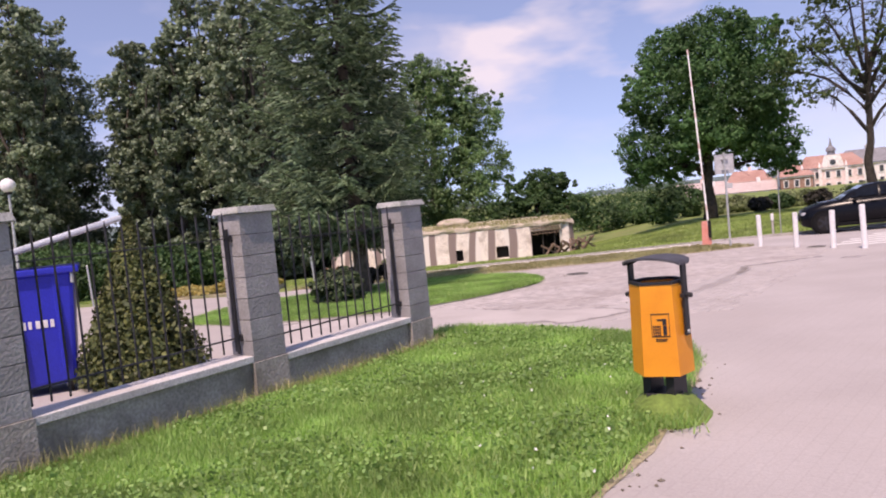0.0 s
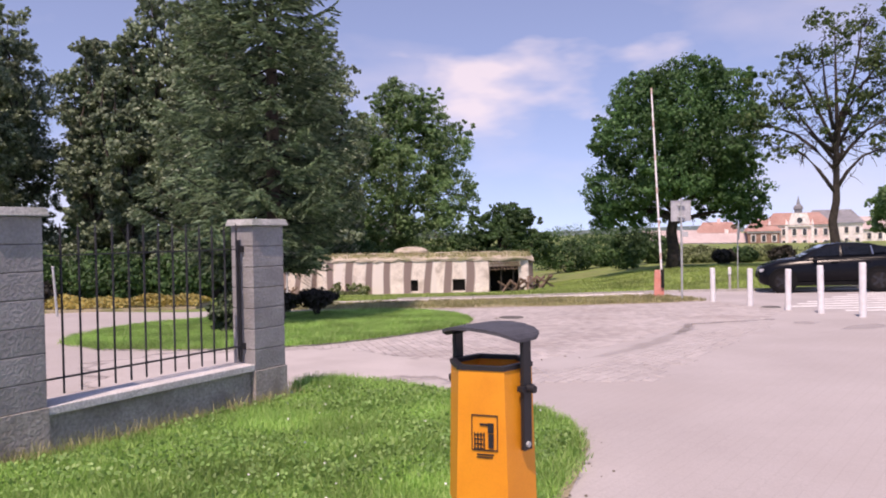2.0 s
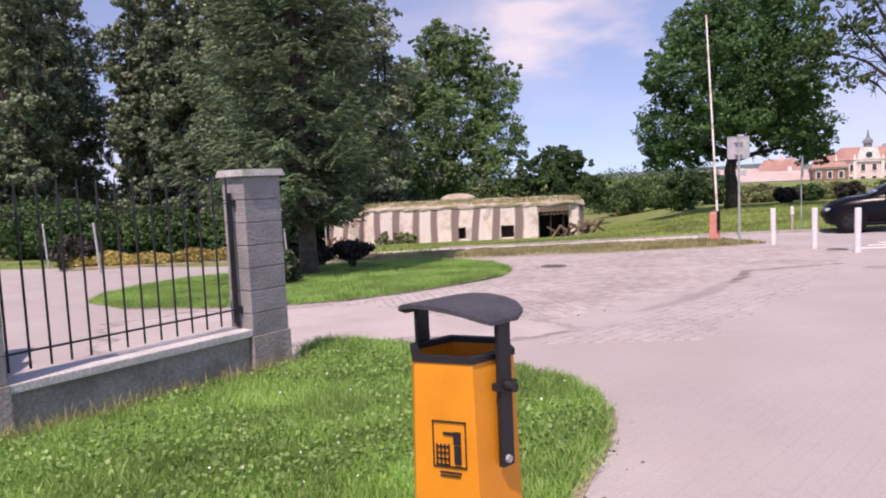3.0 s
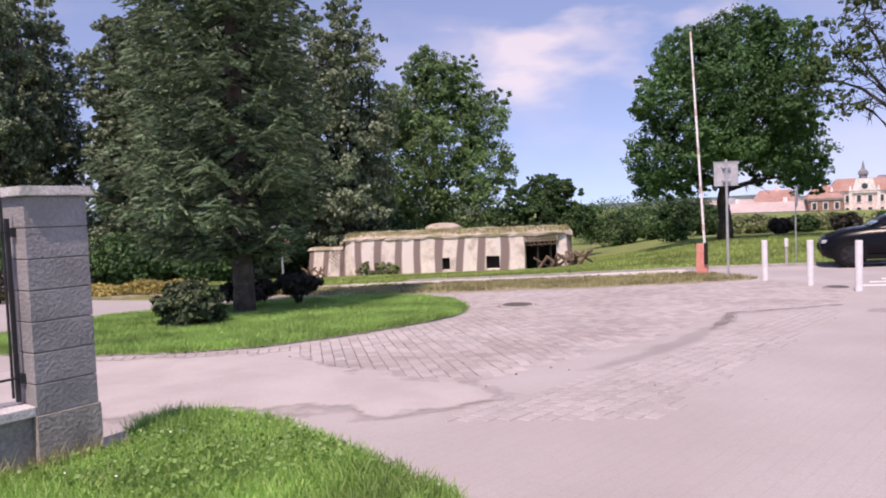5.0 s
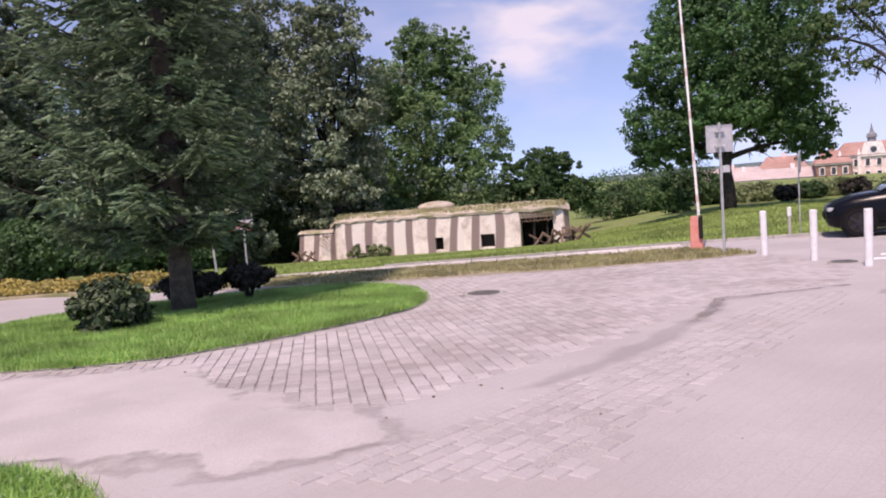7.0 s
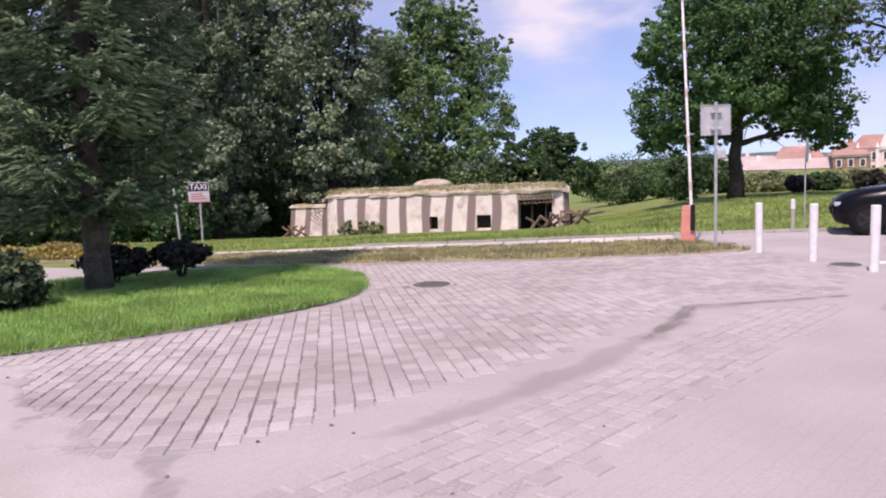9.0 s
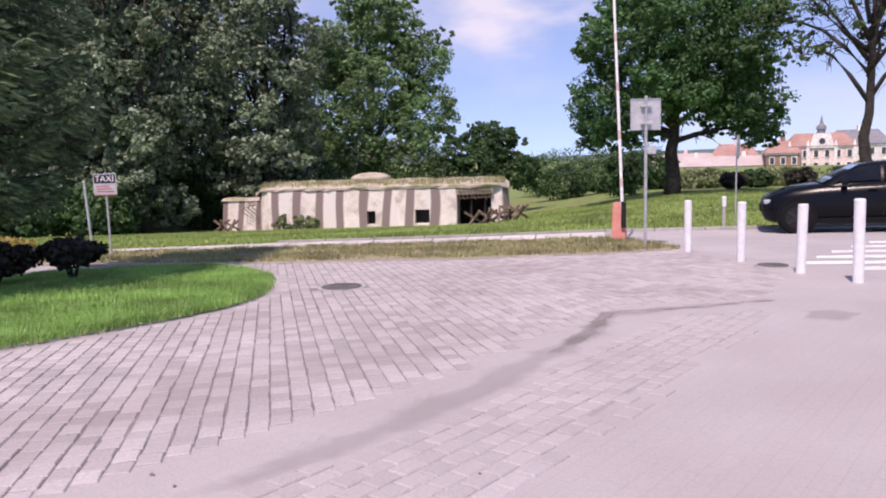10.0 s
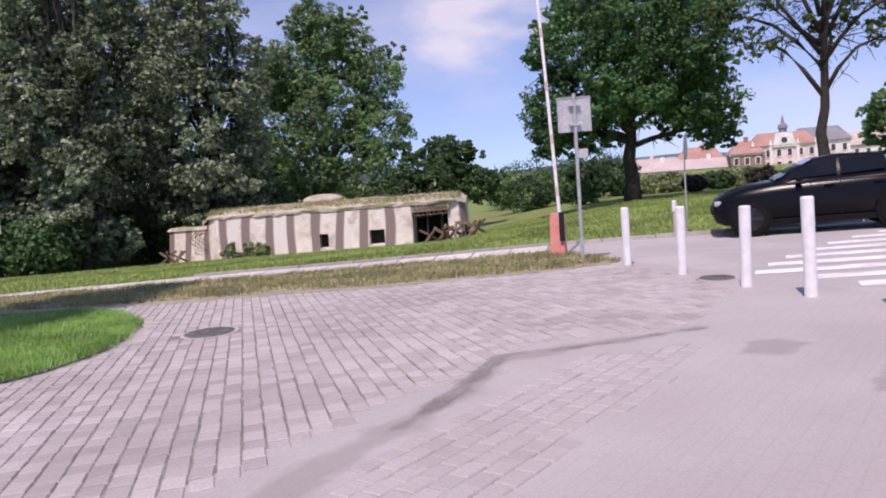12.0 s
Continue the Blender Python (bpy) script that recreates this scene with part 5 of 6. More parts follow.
part("wall", loft([(W, 0.0), (W, 7), (W - 0.9, 7), (W - 0.9, 0.7)], -0.5, [(W, 0.18), (W, 7), (W - 0.75, 7), (W - 0.75, 0.85)], 2.4), M_CAMO, bk)
part("annex", loft([(W - 0.9, 0.9), (W - 0.9, 5), (W - 3.5, 5), (W - 3.5, 1.4)], -0.5, [(W - 0.9, 1.05), (W - 0.9, 5), (W - 3.3, 5), (W - 3.3, 1.5)], 1.8), M_CAMO, bk, "lower flank wall")
part("annex_ledge", loft([(W - 0.85, 0.98), (W - 0.85, 5.1), (W - 3.45, 5.1), (W - 3.45, 1.42)], 1.8, [(W - 0.85, 1.15), (W - 0.85, 5.1), (W - 3.3, 5.1), (W - 3.3, 1.6)], 1.98), M_BUNKTOP, bk, "rough top of the flank wall")
for k in range(4):
    part("bent_bar", tubed([(W - 0.8 - 0.25 * k, 0.85 + 0.1 * k, 1.62 + 0.04 * k), (W - 1.3 - 0.2 * k, 0.75, 1.5 - 0.1 * k), (W - 0.75, 0.7, 1.0 - 0.2 * k)], [0.035, 0.03, 0.025], 5), M_RUST, bk, "rusty bent reinforcing bar")
# near-black plates put the shade inside the slots into the colour
for x0, x1 in ((-0.72, -0.18), (2.08, 2.97)):
    part("embrasure", boxed((x0, 0.55, 0.3), (x1, 0.72, 1.2)), M_DARK, bk, "firing slot backed in near-black standing for its shade")
# doorway bay at the end, under an overhang
# the back wall's near-black colour stands in for shade under the overhang
part("bay_wall", boxed((4.55, 2.4, -0.5), (6.6, 2.9, 2.4)), M_DARK, bk, "inner wall coloured near-black for the bay's shade")
part("bay_pier", wall_run(6.5, 7.1, -0.5, 2.4, 0.3), M_CAMO, bk)
part("bay_corner", loft([(7.1, 0.3), (7.5, 0.75), (7.5, 7), (7.1, 7)], -0.5, [(7.1, 0.48), (7.45, 0.9), (7.45, 7), (7.1, 7)], 2.4), M_CAMO, bk)
part("overhang", boxed((4.5, 0.2, 1.95), (6.6, 2.9, 2.42), 0.05), M_BUNKTOP, bk, "rough concrete overhang")
part("end_wall", boxed((4.35, 0.72, -0.5), (4.55, 2.9, 2.4)), M_CAMO, bk)
for k in range(9):
    x = 4.65 + k * 0.21
    part("netting_bar", tubed([(x, 0.17, 2.3), (x + 0.35, 0.15, 1.65 + 0.08 * (k % 3))], [0.025, 0.02], 5), M_RUST, bk)
for k in range(3):
    part("netting_bar", tubed([(4.6, 0.14, 1.75 + k * 0.2), (6.5, 0.14, 1.8 + k * 0.2)], [0.022, 0.022], 5), M_RUST, bk)
for x in (5.3, 6.1):
    part("prop", tubed([(x, 0.6, -0.4), (x + 0.05, 0.6, 1.95)], [0.07, 0.06], 8), M_BARKDARK, bk, "timber prop")
part("back_wall", boxed((W, 6.6, -0.5), (7.1, 7, 2.4)), M_BUNKTOP, bk)
# roof with rounded front edge and turf
bm = bmesh.new()
prof = [(0.12, 2.36), (0.1, 2.5), (0.28, 2.66), (1.2, 2.78), (4.0, 2.85), (7.1, 2.6), (7.1, 2.3)]
cols = []
for i in range(41):
    x = W - 0.95 + (8.48 - W) * i / 40
    e = min(1.0, (x - (W - 0.95)) / 0.9, (7.58 - x) / 0.9)
    e = max(0.0, e)
    cols.append([bm.verts.new((x, py + (0.55 * (1 - e) if k < 3 else 0) + rng.normal(0, 0.025), (pz - 0.42 * (1 - math.sqrt(e)) if k > 0 else pz) + rng.normal(0, 0.03))) for k, (py, pz) in enumerate(prof)])
for a, b in zip(cols, cols[1:]):
    for k in range(len(prof) - 1):
        bm.faces.new((a[k], b[k], b[k + 1], a[k + 1]))
bmesh.ops.recalc_face_normals(bm, faces=bm.faces)
part("roof", bm, M_BUNKTOP, bk, "rough turf-covered concrete roof")
bm = bmesh.new()
bmesh.ops.create_uvsphere(bm, u_segments=20, v_segments=10, radius=1.0, matrix=Matrix.Translation((-1.0, 3.2, 2.95)) @ Matrix.Diagonal((1.25, 1.25, 0.36, 1)))
part("dome", bm, M_BUNKTOP, bk, "shallow concrete observation dome", smooth=True)
n = 2600
px = rng.uniform(W - 0.6, 7.3, n)
py = rng.uniform(0.15, 1.6, n)
h = rng.uniform(0.08, 0.3, n)
pz = 2.56 + 0.22 * np.sqrt(py / 1.6)
an = rng.uniform(0, 6.28, n)
tri = np.stack([np.stack([px - 0.02, py, pz - 0.05], 1), np.stack([px + 0.02, py, pz - 0.05], 1), np.stack([px + np.cos(an) * 0.08, py + np.sin(an) * 0.08, pz + h], 1)], 1).reshape(-1, 3)
mesh_from("roof_grass", tri, 3, M_DRYGRASS, bk)["kind"] = "stuff"


# steel hedgehog obstacles
def hedgehog(x, y, s, turn):
    ob = thing("steel_hedgehog", (x, y, zg(x, y) + 0.42 * s), turn, "rusty anti-tank hedgehog of crossed steel beams", "obstacle", "hedgehogs at the bunker")
    for d in ((1, 0.4, 0.75), (-1, 0.5, 0.7), (0.1, -1, 0.75)):
        d = Vector(d).normalized() * 0.75 * s
        m = Matrix.Translation((0, 0, 0)) @ d.to_track_quat("Z", "Y").to_matrix().to_4x4()
        part("beam", box(bmesh.new(), (-0.065 * s, -0.065 * s, -d.length), (0.065 * s, 0.065 * s, d.length), 0.0, m), M_RUST, ob)


for x, y, s, t in ((-2.75, 50.7, 0.85, 40), (-2.05, 50.9, 0.9, 10), (-1.4, 50.6, 1.0, 70), (-0.85, 50.9, 0.95, 120), (-0.3, 50.7, 0.95, 25), (-18.2, 51.6, 0.8, 20), (-17.3, 51.2, 0.75, 75)):
    hedgehog(x, y, s, t)


# ---- parked car ----
def car(fx, fy, rx, ry):
    """A dark crossover; fx, fy and rx, ry: feet of its front and rear wheels on the near side. Local x runs to the tail, y to the far side."""
    turn = math.degrees(math.atan2(ry - fy, rx - fx))
    base = math.hypot(rx - fx, ry - fy)
    zf, zr = zg(fx, fy), zg(rx, ry)
    ob = new("car")
    ob.matrix_world = pose(fx, fy, zf, 0, -math.degrees(math.atan2(zr - zf, base)), turn)
    tagged(ob, "black crossover car parked at the kerb", "car")
    wd = 1.8
    # stations along the body: x, underside, waist, half width at the waist
    st = [(-0.7, 0.42, 0.6, 0.58), (-0.64, 0.28, 0.76, 0.74), (-0.45, 0.22, 0.86, 0.83), (-0.05, 0.22, 0.98, 0.89), (0.5, 0.22, 1.04, 0.9), (1.3, 0.22, 1.07, 0.9), (2.1, 0.22, 1.1, 0.9), (2.75, 0.24, 1.13, 0.89), (3.15, 0.3, 1.14, 0.84), (3.42, 0.4, 1.12, 0.74), (3.5, 0.55, 1.0, 0.62)]
    bm = bmesh.new()
    rings = []
    k = base / 2.62
    for x, z0, z1, hw in st:
        ring = []
        for py, pz in ((-0.82, 0.0), (-0.97, 0.12), (-1.0, 0.45), (-0.985, 0.72), (-0.93, 0.9), (-0.8, 1.0), (0.8, 1.0), (0.93, 0.9), (0.985, 0.72), (1.0, 0.45), (0.97, 0.12), (0.82, 0.0)):
            ring.append(bm.verts.new((x * k, wd / 2 + py * hw, z0 + (z1 - z0) * pz)))
        rings.append(ring)
    for a, b in zip(rings, rings[1:]):
        for i in range(12):
            bm.faces.new((a[i], a[(i + 1) % 12], b[(i + 1) % 12], b[i]))
    bm.faces.new(rings[0])
    bm.faces.new(rings[-1][::-1])
    bmesh.ops.recalc_face_normals(bm, faces=bm.faces)
    part("body", bm, M_CARPAINT, ob, smooth=True)
    # cabin
    bm = bmesh.new()
    rings = []
    for x, z1, hw in ((0.42, 1.0, 0.74), (0.85, 1.27, 0.7), (1.25, 1.43, 0.64), (1.75, 1.48, 0.62), (2.3, 1.45, 0.61), (2.8, 1.35, 0.6), (3.2, 1.2, 0.62), (3.36, 1.08, 0.64)):
        rings.append([bm.verts.new((x * k, wd / 2 + py, pz)) for py, pz in ((-0.83 + (0.83 - hw) * 0.15, 0.98), (-hw - 0.04, z1 - 0.06), (-hw + 0.06, z1), (hw - 0.06, z1), (hw + 0.04, z1 - 0.06), (0.83 - (0.83 - hw) * 0.15, 0.98))])
    for a, b in zip(rings, rings[1:]):
        for i in range(5):
            bm.faces.new((a[i], a[i + 1], b[i + 1], b[i]))
    bmesh.ops.recalc_face_normals(bm, faces=bm.faces)
    part("cabin", bm, M_CARPAINT, ob, smooth=True)
    for side in (0, 1):
        def window(name, pts):
            bm = bmesh.new()
            vs = []
            for x, z in pts:
                f = (z - 1.0) / 0.5
                y = -0.005 + 0.075 + 0.19 * f
                vs.append(bm.verts.new((x * k, y - 0.012 if not side else wd - y + 0.012, z)))
            bm.faces.new(vs)
            g = bmesh.ops.solidify(bm, geom=bm.faces[:], thickness=0.012)
            part(name, bm, M_GLASS, ob, "tinted side window")
        window("window", ((0.72, 1.08), (1.6, 1.1), (1.6, 1.4), (1.3, 1.37), (1.0, 1.28)))
        window("window", ((1.66, 1.1), (2.42, 1.13), (2.42, 1.37), (1.66, 1.4)))
        window("window", ((2.48, 1.14), (2.95, 1.18), (2.72, 1.32), (2.48, 1.355)))
        y = 0.02 if not side else wd - 0.02
        s = -1 if not side else 1
        part("window_trim", boxed((0.7 * k, min(y, y + s * 0.012), 1.05), (3.0 * k, max(y, y + s * 0.012), 1.066)), M_CARPLAST, ob)
        part("pillar_trim", box(bmesh.new(), (-0.012, -0.012, -0.14), (0.012, 0.012, 0.14), 0, pose(2.45 * k, (0.10 if not side else wd - 0.10), 1.25, s * 20, -10, 0)), M_CHROME, ob)
        part("mirror", boxed((0.85 * k, y + s * 0.0 if s > 0 else y - 0.15, 1.02), (0.97 * k, y + 0.15 if s > 0 else y, 1.12), 0.03), M_CARPAINT, ob)
        for hx in (1.35, 2.2):
            part("door_handle", boxed((hx * k, min(y - 0.012, y + s * 0.04), 0.9), ((hx + 0.18) * k, max(y + 0.012, y + s * 0.04), 0.925)), M_CARPLAST, ob)
        part("sill", boxed((0.35 * k, min(y, y + s * 0.015), 0.2), (2.3 * k, max(y, y + s * 0.015), 0.32), 0.006), M_CARPLAST, ob)
        for hx in (1.12, 1.63, 2.42):
            part("door_gap", boxed((hx * k, y - 0.004 if s < 0 else y, 0.34), ((hx + 0.008) * k, y if s < 0 else y + 0.004, 1.04)), M_DARK, ob)
        for wx in (0.0, base):
            yo = 0.1 if not side else wd - 0.1
            part("wheel_arch", tubed([(wx, yo - 0.02 - 0.1 * (1 - side), 0.36), (wx, yo + 0.02 + 0.1 * side, 0.36)], [0.41, 0.41], 24), M_CARPLAST, ob)
            wh = new("wheel")
            wh.parent = ob
            wh.matrix_basis = pose(wx, yo - 0.05 * (1 - side) + 0.05 * side, 0.34, 90 if not side else -90, 0, 0)
            part("tyre", tubed([(0, 0, -0.1), (0, 0, -0.09), (0, 0, 0.09), (0, 0, 0.1)], [0.3, 0.34, 0.34, 0.3], 26), M_TYRE, wh)
            part("rim", tubed([(0, 0, 0.09), (0, 0, 0.106)], [0.24, 0.235], 26), M_DARK, wh)
            for q in range(5):
                part("spoke", box(bmesh.new(), (0.02, -0.035, 0.1), (0.235, 0.035, 0.118), 0.006, pose(0, 0, 0, 0, 0, q * 72)), M_RIM, wh)
            part("hub", tubed([(0, 0, 0.1), (0, 0, 0.125)], [0.06, 0.05], 12), M_RIM, wh)
        hy = 0.12 if not side else wd - 0.4
        part("headlight", boxed((-0.66 * k, hy + 0.02, 0.64), (-0.5 * k, hy + 0.26, 0.74), 0.03), M_HEADL, ob)
        part("tail_light", boxed((3.3 * k, hy - 0.05 + (0.04 if side else 0), 0.94), (3.48 * k, hy + 0.26, 1.02), 0.03), M_TAILL, ob)
    bm = bmesh.new()
    bm.faces.new([bm.verts.new(p) for p in ((0.5 * k, 0.2, 1.075), (0.5 * k, wd - 0.2, 1.075), (1.2 * k, wd - 0.31, 1.43), (1.2 * k, 0.31, 1.43))])
    part("windscreen", bm, M_GLASS, ob)
    bm = bmesh.new()
    bm.faces.new([bm.verts.new(p) for p in ((2.4 * k, 0.38, 1.455), (2.4 * k, wd - 0.38, 1.455), (3.22 * k, wd - 0.32, 1.22), (3.22 * k, 0.32, 1.22))])
    part("rear_window", bm, M_GLASS, ob)
    part("grille", boxed((-0.73 * k, 0.5, 0.45), (-0.66 * k, wd - 0.5, 0.6), 0.02), M_CARPLAST, ob)
    part("rear_spoiler", boxed((3.05 * k, 0.35, 1.24), (3.3 * k, wd - 0.35, 1.28), 0.01), M_CARPAINT, ob)


car(7.97, 28.72, 10.55, 28.27)


# ---- distant town ----
def house(name, x, y, turn, w, d, z0, z1, zr, wall, roof, label, rows, cols, gable=False):
    ob = thing(name, (x, y, 0), turn, label, "building", "town houses")
    part("wall", boxed((-w / 2, 0, z0), (w / 2, d, z1)), wall, ob)
    bm = bmesh.new()
    e = 0.5
    if gable:
        v = [(-w / 2 - e, -e, z1), (w / 2 + e, -e, z1), (w / 2 + e, d + e, z1), (-w / 2 - e, d + e, z1), (0, -e, zr), (0, d + e, zr)]
        fs = ((0, 1, 4), (1, 2, 5, 4), (2, 3, 5), (3, 0, 4, 5), (0, 3, 2, 1))
    else:
        v = [(-w / 2 - e, -e, z1), (w / 2 + e, -e, z1), (w / 2 + e, d + e, z1), (-w / 2 - e, d + e, z1), (-w / 2 + 1.5, d / 2, zr), (w / 2 - 1.5, d / 2, zr)]
        fs = ((0, 1, 5, 4), (1, 2, 5), (2, 3, 4, 5), (3, 0, 4), (0, 3, 2, 1))
    v = [bm.verts.new(p) for p in v]
    for f in fs:
        bm.faces.new([v[i] for i in f])
    part("roof", bm, roof, ob)
    part("cornice", boxed((-w / 2 - 0.3, -0.3, z1 - 0.35), (w / 2 + 0.3, 0.0, z1 - 0.05)), M_WHITEWALL, ob)
    for r in range(rows):
        zc = z1 - 1.5 - r * 2.6
        for c in range(cols):
            xc = -w / 2 + w * (c + 0.5) / cols
            win = part("window", boxed((xc - 0.55, -0.12, zc - 0.95), (xc + 0.55, -0.02, zc + 0.75)), M_WHITEWALL, ob, "white window surround")
            part("pane", boxed((xc - 0.38, -0.16, zc - 0.8), (xc + 0.38, -0.121, zc + 0.6)), M_PANE, win)
    for c in range(max(1, cols // 5)):
        xc = -w / 2 + w * (c + 0.6) / max(1, cols // 5) * 0.9
        part("chimney", boxed((xc - 0.4, d * 0.45, z1), (xc + 0.4, d * 0.6, zr + 0.9)), wall, ob)
    return ob


house("long_house", 30.5, 182, -8, 22, 9, -8, -1.6, 0.6, M_WHITEWALL, M_PALEROOF, "long pale house with a faded pink roof", 2, 11)
house("long_house", 24.0, 196, -8, 16, 9, -8, -1.0, 1.4, M_PINKWALL, M_PALEROOF, "pale pink house with a faded roof", 2, 8)
house("brick_house", 42.3, 178, -8, 6.4, 9, -8, 0.9, 3.6, M_BROWNWALL, M_REDROOF, "brown house with a red tiled roof", 2, 3)
town = house("town_hall", 50.0, 179, -8, 12.5, 10, -8, 2.2, 5.0, M_PINKWALL, M_REDROOF, "ornate pink and white town building with a domed turret", 2, 6)
part("gable", loft([(-2.4, -0.4), (2.4, -0.4), (2.4, 0.6), (-2.4, 0.6)], 1.8, [(-1.5, -0.4), (1.5, -0.4), (1.5, 0.6), (-1.5, 0.6)], 4.8), M_WHITEWALL, town, "white stepped gable")
part("gable_window", tubed([(0, -0.5, 3.2), (0, -0.41, 3.2)], [0.6, 0.6], 16), M_PANE, town)
for sx in (-2.6, 2.6, -6.1, 6.1):
    part("pilaster", boxed((sx - 0.3, -0.35, -8), (sx + 0.3, -0.02, 2.2)), M_WHITEWALL, town)
    part("finial", tubed([(sx, -0.1, 2.2), (sx, -0.1, 3.4)], [0.35, 0.05], 8), M_WHITEWALL, town)
part("turret", tubed([(0, 1.5, 4.2), (0, 1.5, 5.6), (0, 1.5, 5.7), (0, 1.5, 6.3), (0, 1.5, 6.8), (0, 1.5, 7.2), (0, 1.5, 8.6)], [0.8, 0.8, 1.05, 0.9, 0.4, 0.3, 0.04], 12), M_GREYROOF, town, "dark domed turret with spire")
house("grey_roof_house", 59.0, 184, -8, 11, 9, -8, 2.5, 5.6, M_WHITEWALL, M_GREYROOF, "white house with a grey slate roof", 2, 5)
house("brick_house", 36.5, 200, -8, 10, 9, -8, 0.6, 3.4, M_PINKWALL, M_REDROOF, "pink house with red tiled roof", 2, 5)
house("long_house", 74, 190, -8, 18, 9, -8, 1.0, 4.0, M_WHITEWALL, M_PALEROOF, "long pale house with a faded roof", 2, 8)
# striped poles by the road
for x, y in ((30.2, 66), (33.0, 67)):
    ob = thing("striped_pole", (x, y, zg(x, y)), 0, "tall white pole with red bands by the road", "pole", "striped poles")
    for k in range(9):
        part("band", tubed([(0, 0, k * 0.7 - 0.1), (0, 0, k * 0.7 + 0.6)], [0.1, 0.1], 8), M_SIGNBACK if k % 2 else M_WHITE, ob)
# far hills
bm = bmesh.new()
prev = None
for i in range(90):
    x = -1400 + i * 32
    h = 4 + 10 * noise.noise((x / 260, 0.3, 0)) + 5 * noise.noise((x / 70, 4, 0)) + 1.2 * noise.noise((x / 12, 9, 0)) + (16 if x < -250 else 0)
    row = [bm.verts.new((x, 1050, -30)), bm.verts.new((x, 1080, h)), bm.verts.new((x, 1300, h - 2))]
    if prev:
        for k in range(2):
            bm.faces.new((prev[k], row[k], row[k + 1], prev[k + 1]))
    prev = row
tagged(part("backdrop", bm, M_HILL), "low wooded hills on the horizon", "hills", kind="structure")


# ---- grass ----
px, py = scatter([(-3.2, 6.4), (-1.05, 11.6), (-1.35, 12.45), (-0.9, 12.55), (-0.45, 12.45), (0.05, 12.13), (0.45, 11.78), (0.97, 11.37), (1.42, 10.97), (1.68, 10.5), (1.78, 10.0), (1.75, 9.4), (1.63, 8.7), (1.45, 7.9), (1.18, 7.0), (0.94, 6.38), (0.6, 5.4), (0.2, 4.4), (-2.2, 4.4), (-4.2, 4.4)], 26000)
keep = ~inside(px, py, [(1.22, 7.63), (1.56, 7.63), (1.56, 7.93), (1.22, 7.93)])
lawn_grass = mesh_from("lawn_grass", blades(px[keep], py[keep], 0.06, 0.0045, 0.95, 0.03, 8, 0.03), 3, M_GRASS)
tagged(lawn_grass, "short bright green grass of the lawn with seed heads", "grass", kind="stuff")
px, py = scatter([(-3.0, 6.6), (-1.05, 11.6), (-1.3, 12.4), (-0.45, 12.4), (0.45, 11.72), (1.4, 10.92), (1.7, 10.0), (1.58, 8.7), (1.38, 7.9), (0.9, 6.38), (0.3, 4.8), (-2.2, 4.8)], 30000)
patchy = np.sin(px * 3.1 + np.cos(py * 2.3) * 2) + np.cos(py * 2.7 - px) + rng.normal(0, 0.6, len(px)) > 0.1
px, py = px[patchy], py[patchy]
d = np.stack([px, py, zgv(px, py) + 0.03 + rng.uniform(0.025, 0.075, len(px))], 1)
tagged(mesh_from("clover", leaves(d, 0.014, None, 0.5, 0.9), 4, M_CLOVER), "patches of clover in the lawn", "clover", kind="stuff")
hx, hy = 1.36 + rng.normal(0, 0.2, 420), 7.78 + rng.normal(0, 0.22, 420)
keep = ((hx - 1.36) / 0.8) ** 2 + (hy - 7.78) ** 2 > 0.2 ** 2
keep &= hx < 1.55
tagged(mesh_from("foot_grass", blades(hx[keep], hy[keep], 0.075, 0.005, 0.8, 0.03, 6, 0.03), 3, M_GRASS), "tufts of grass round the litter bin's foot", "grass", kind="stuff")
# taller weeds along the fence foot and the lawn's corner
s = rng.uniform(0, 1, 700)
wx, wy = -1.08 + 0.382 * -9 * s + rng.uniform(0.0, 0.12, 700), 11.55 - 0.924 * 9 * s + rng.uniform(-0.05, 0.05, 700)
tagged(mesh_from("fence_weeds", blades(wx, wy, 0.15, 0.005, 0.7, 0.0, 5, 0.02), 3, M_DRYGRASS), "taller straggling weeds along the fence foot", "weeds", kind="stuff")
cx, cy = scatter([(-1.3, 11.9), (-0.8, 11.8), (-0.7, 12.4), (-1.3, 12.45)], 260)
tagged(mesh_from("corner_weeds", blades(cx, cy, 0.12, 0.006, 0.7, 0.02, 6, 0.03), 3, M_GRASS), "tall grass tuft at the last pillar", "weeds", kind="stuff")
px, py = scatter(LAWN[:16], 90)
d = np.stack([px, py, zgv(px, py) + 0.1], 1)
tagged(mesh_from("clover_flowers", leaves(d, 0.009, None, 0.3, 1.0), 4, M_DAISY), "scattered small white clover flowers", "flowers", kind="stuff")
px, py = scatter(ISLE, 22000)
rim_x, rim_y = np.array([along_line(order, k) for k in rng.uniform(0, 0.999, 2600)]).T
px, py = np.concatenate([px, rim_x + rng.normal(0, 0.045, 2600)]), np.concatenate([py, rim_y + rng.normal(0, 0.045, 2600)])
tagged(mesh_from("island_grass", blades(px, py, 0.085, 0.006, 0.9, 0.03, 7, 0.035), 3, M_GRASS), "green grass of the island", "grass", kind="stuff")
px, py = scatter(VERGE, 7500)
keep = rng.uniform(0, 1, len(px)) < 0.35 + 0.65 * (np.sin(px * 2.1) * np.cos(py * 3.3 + px) > 0)
tagged(mesh_from("verge_grass", blades(px[keep], py[keep], 0.08, 0.01, 0.9, 0.02, 6, 0.05), 3, M_DRYGRASS), "thin trampled grass on the verge", "grass", kind="stuff")
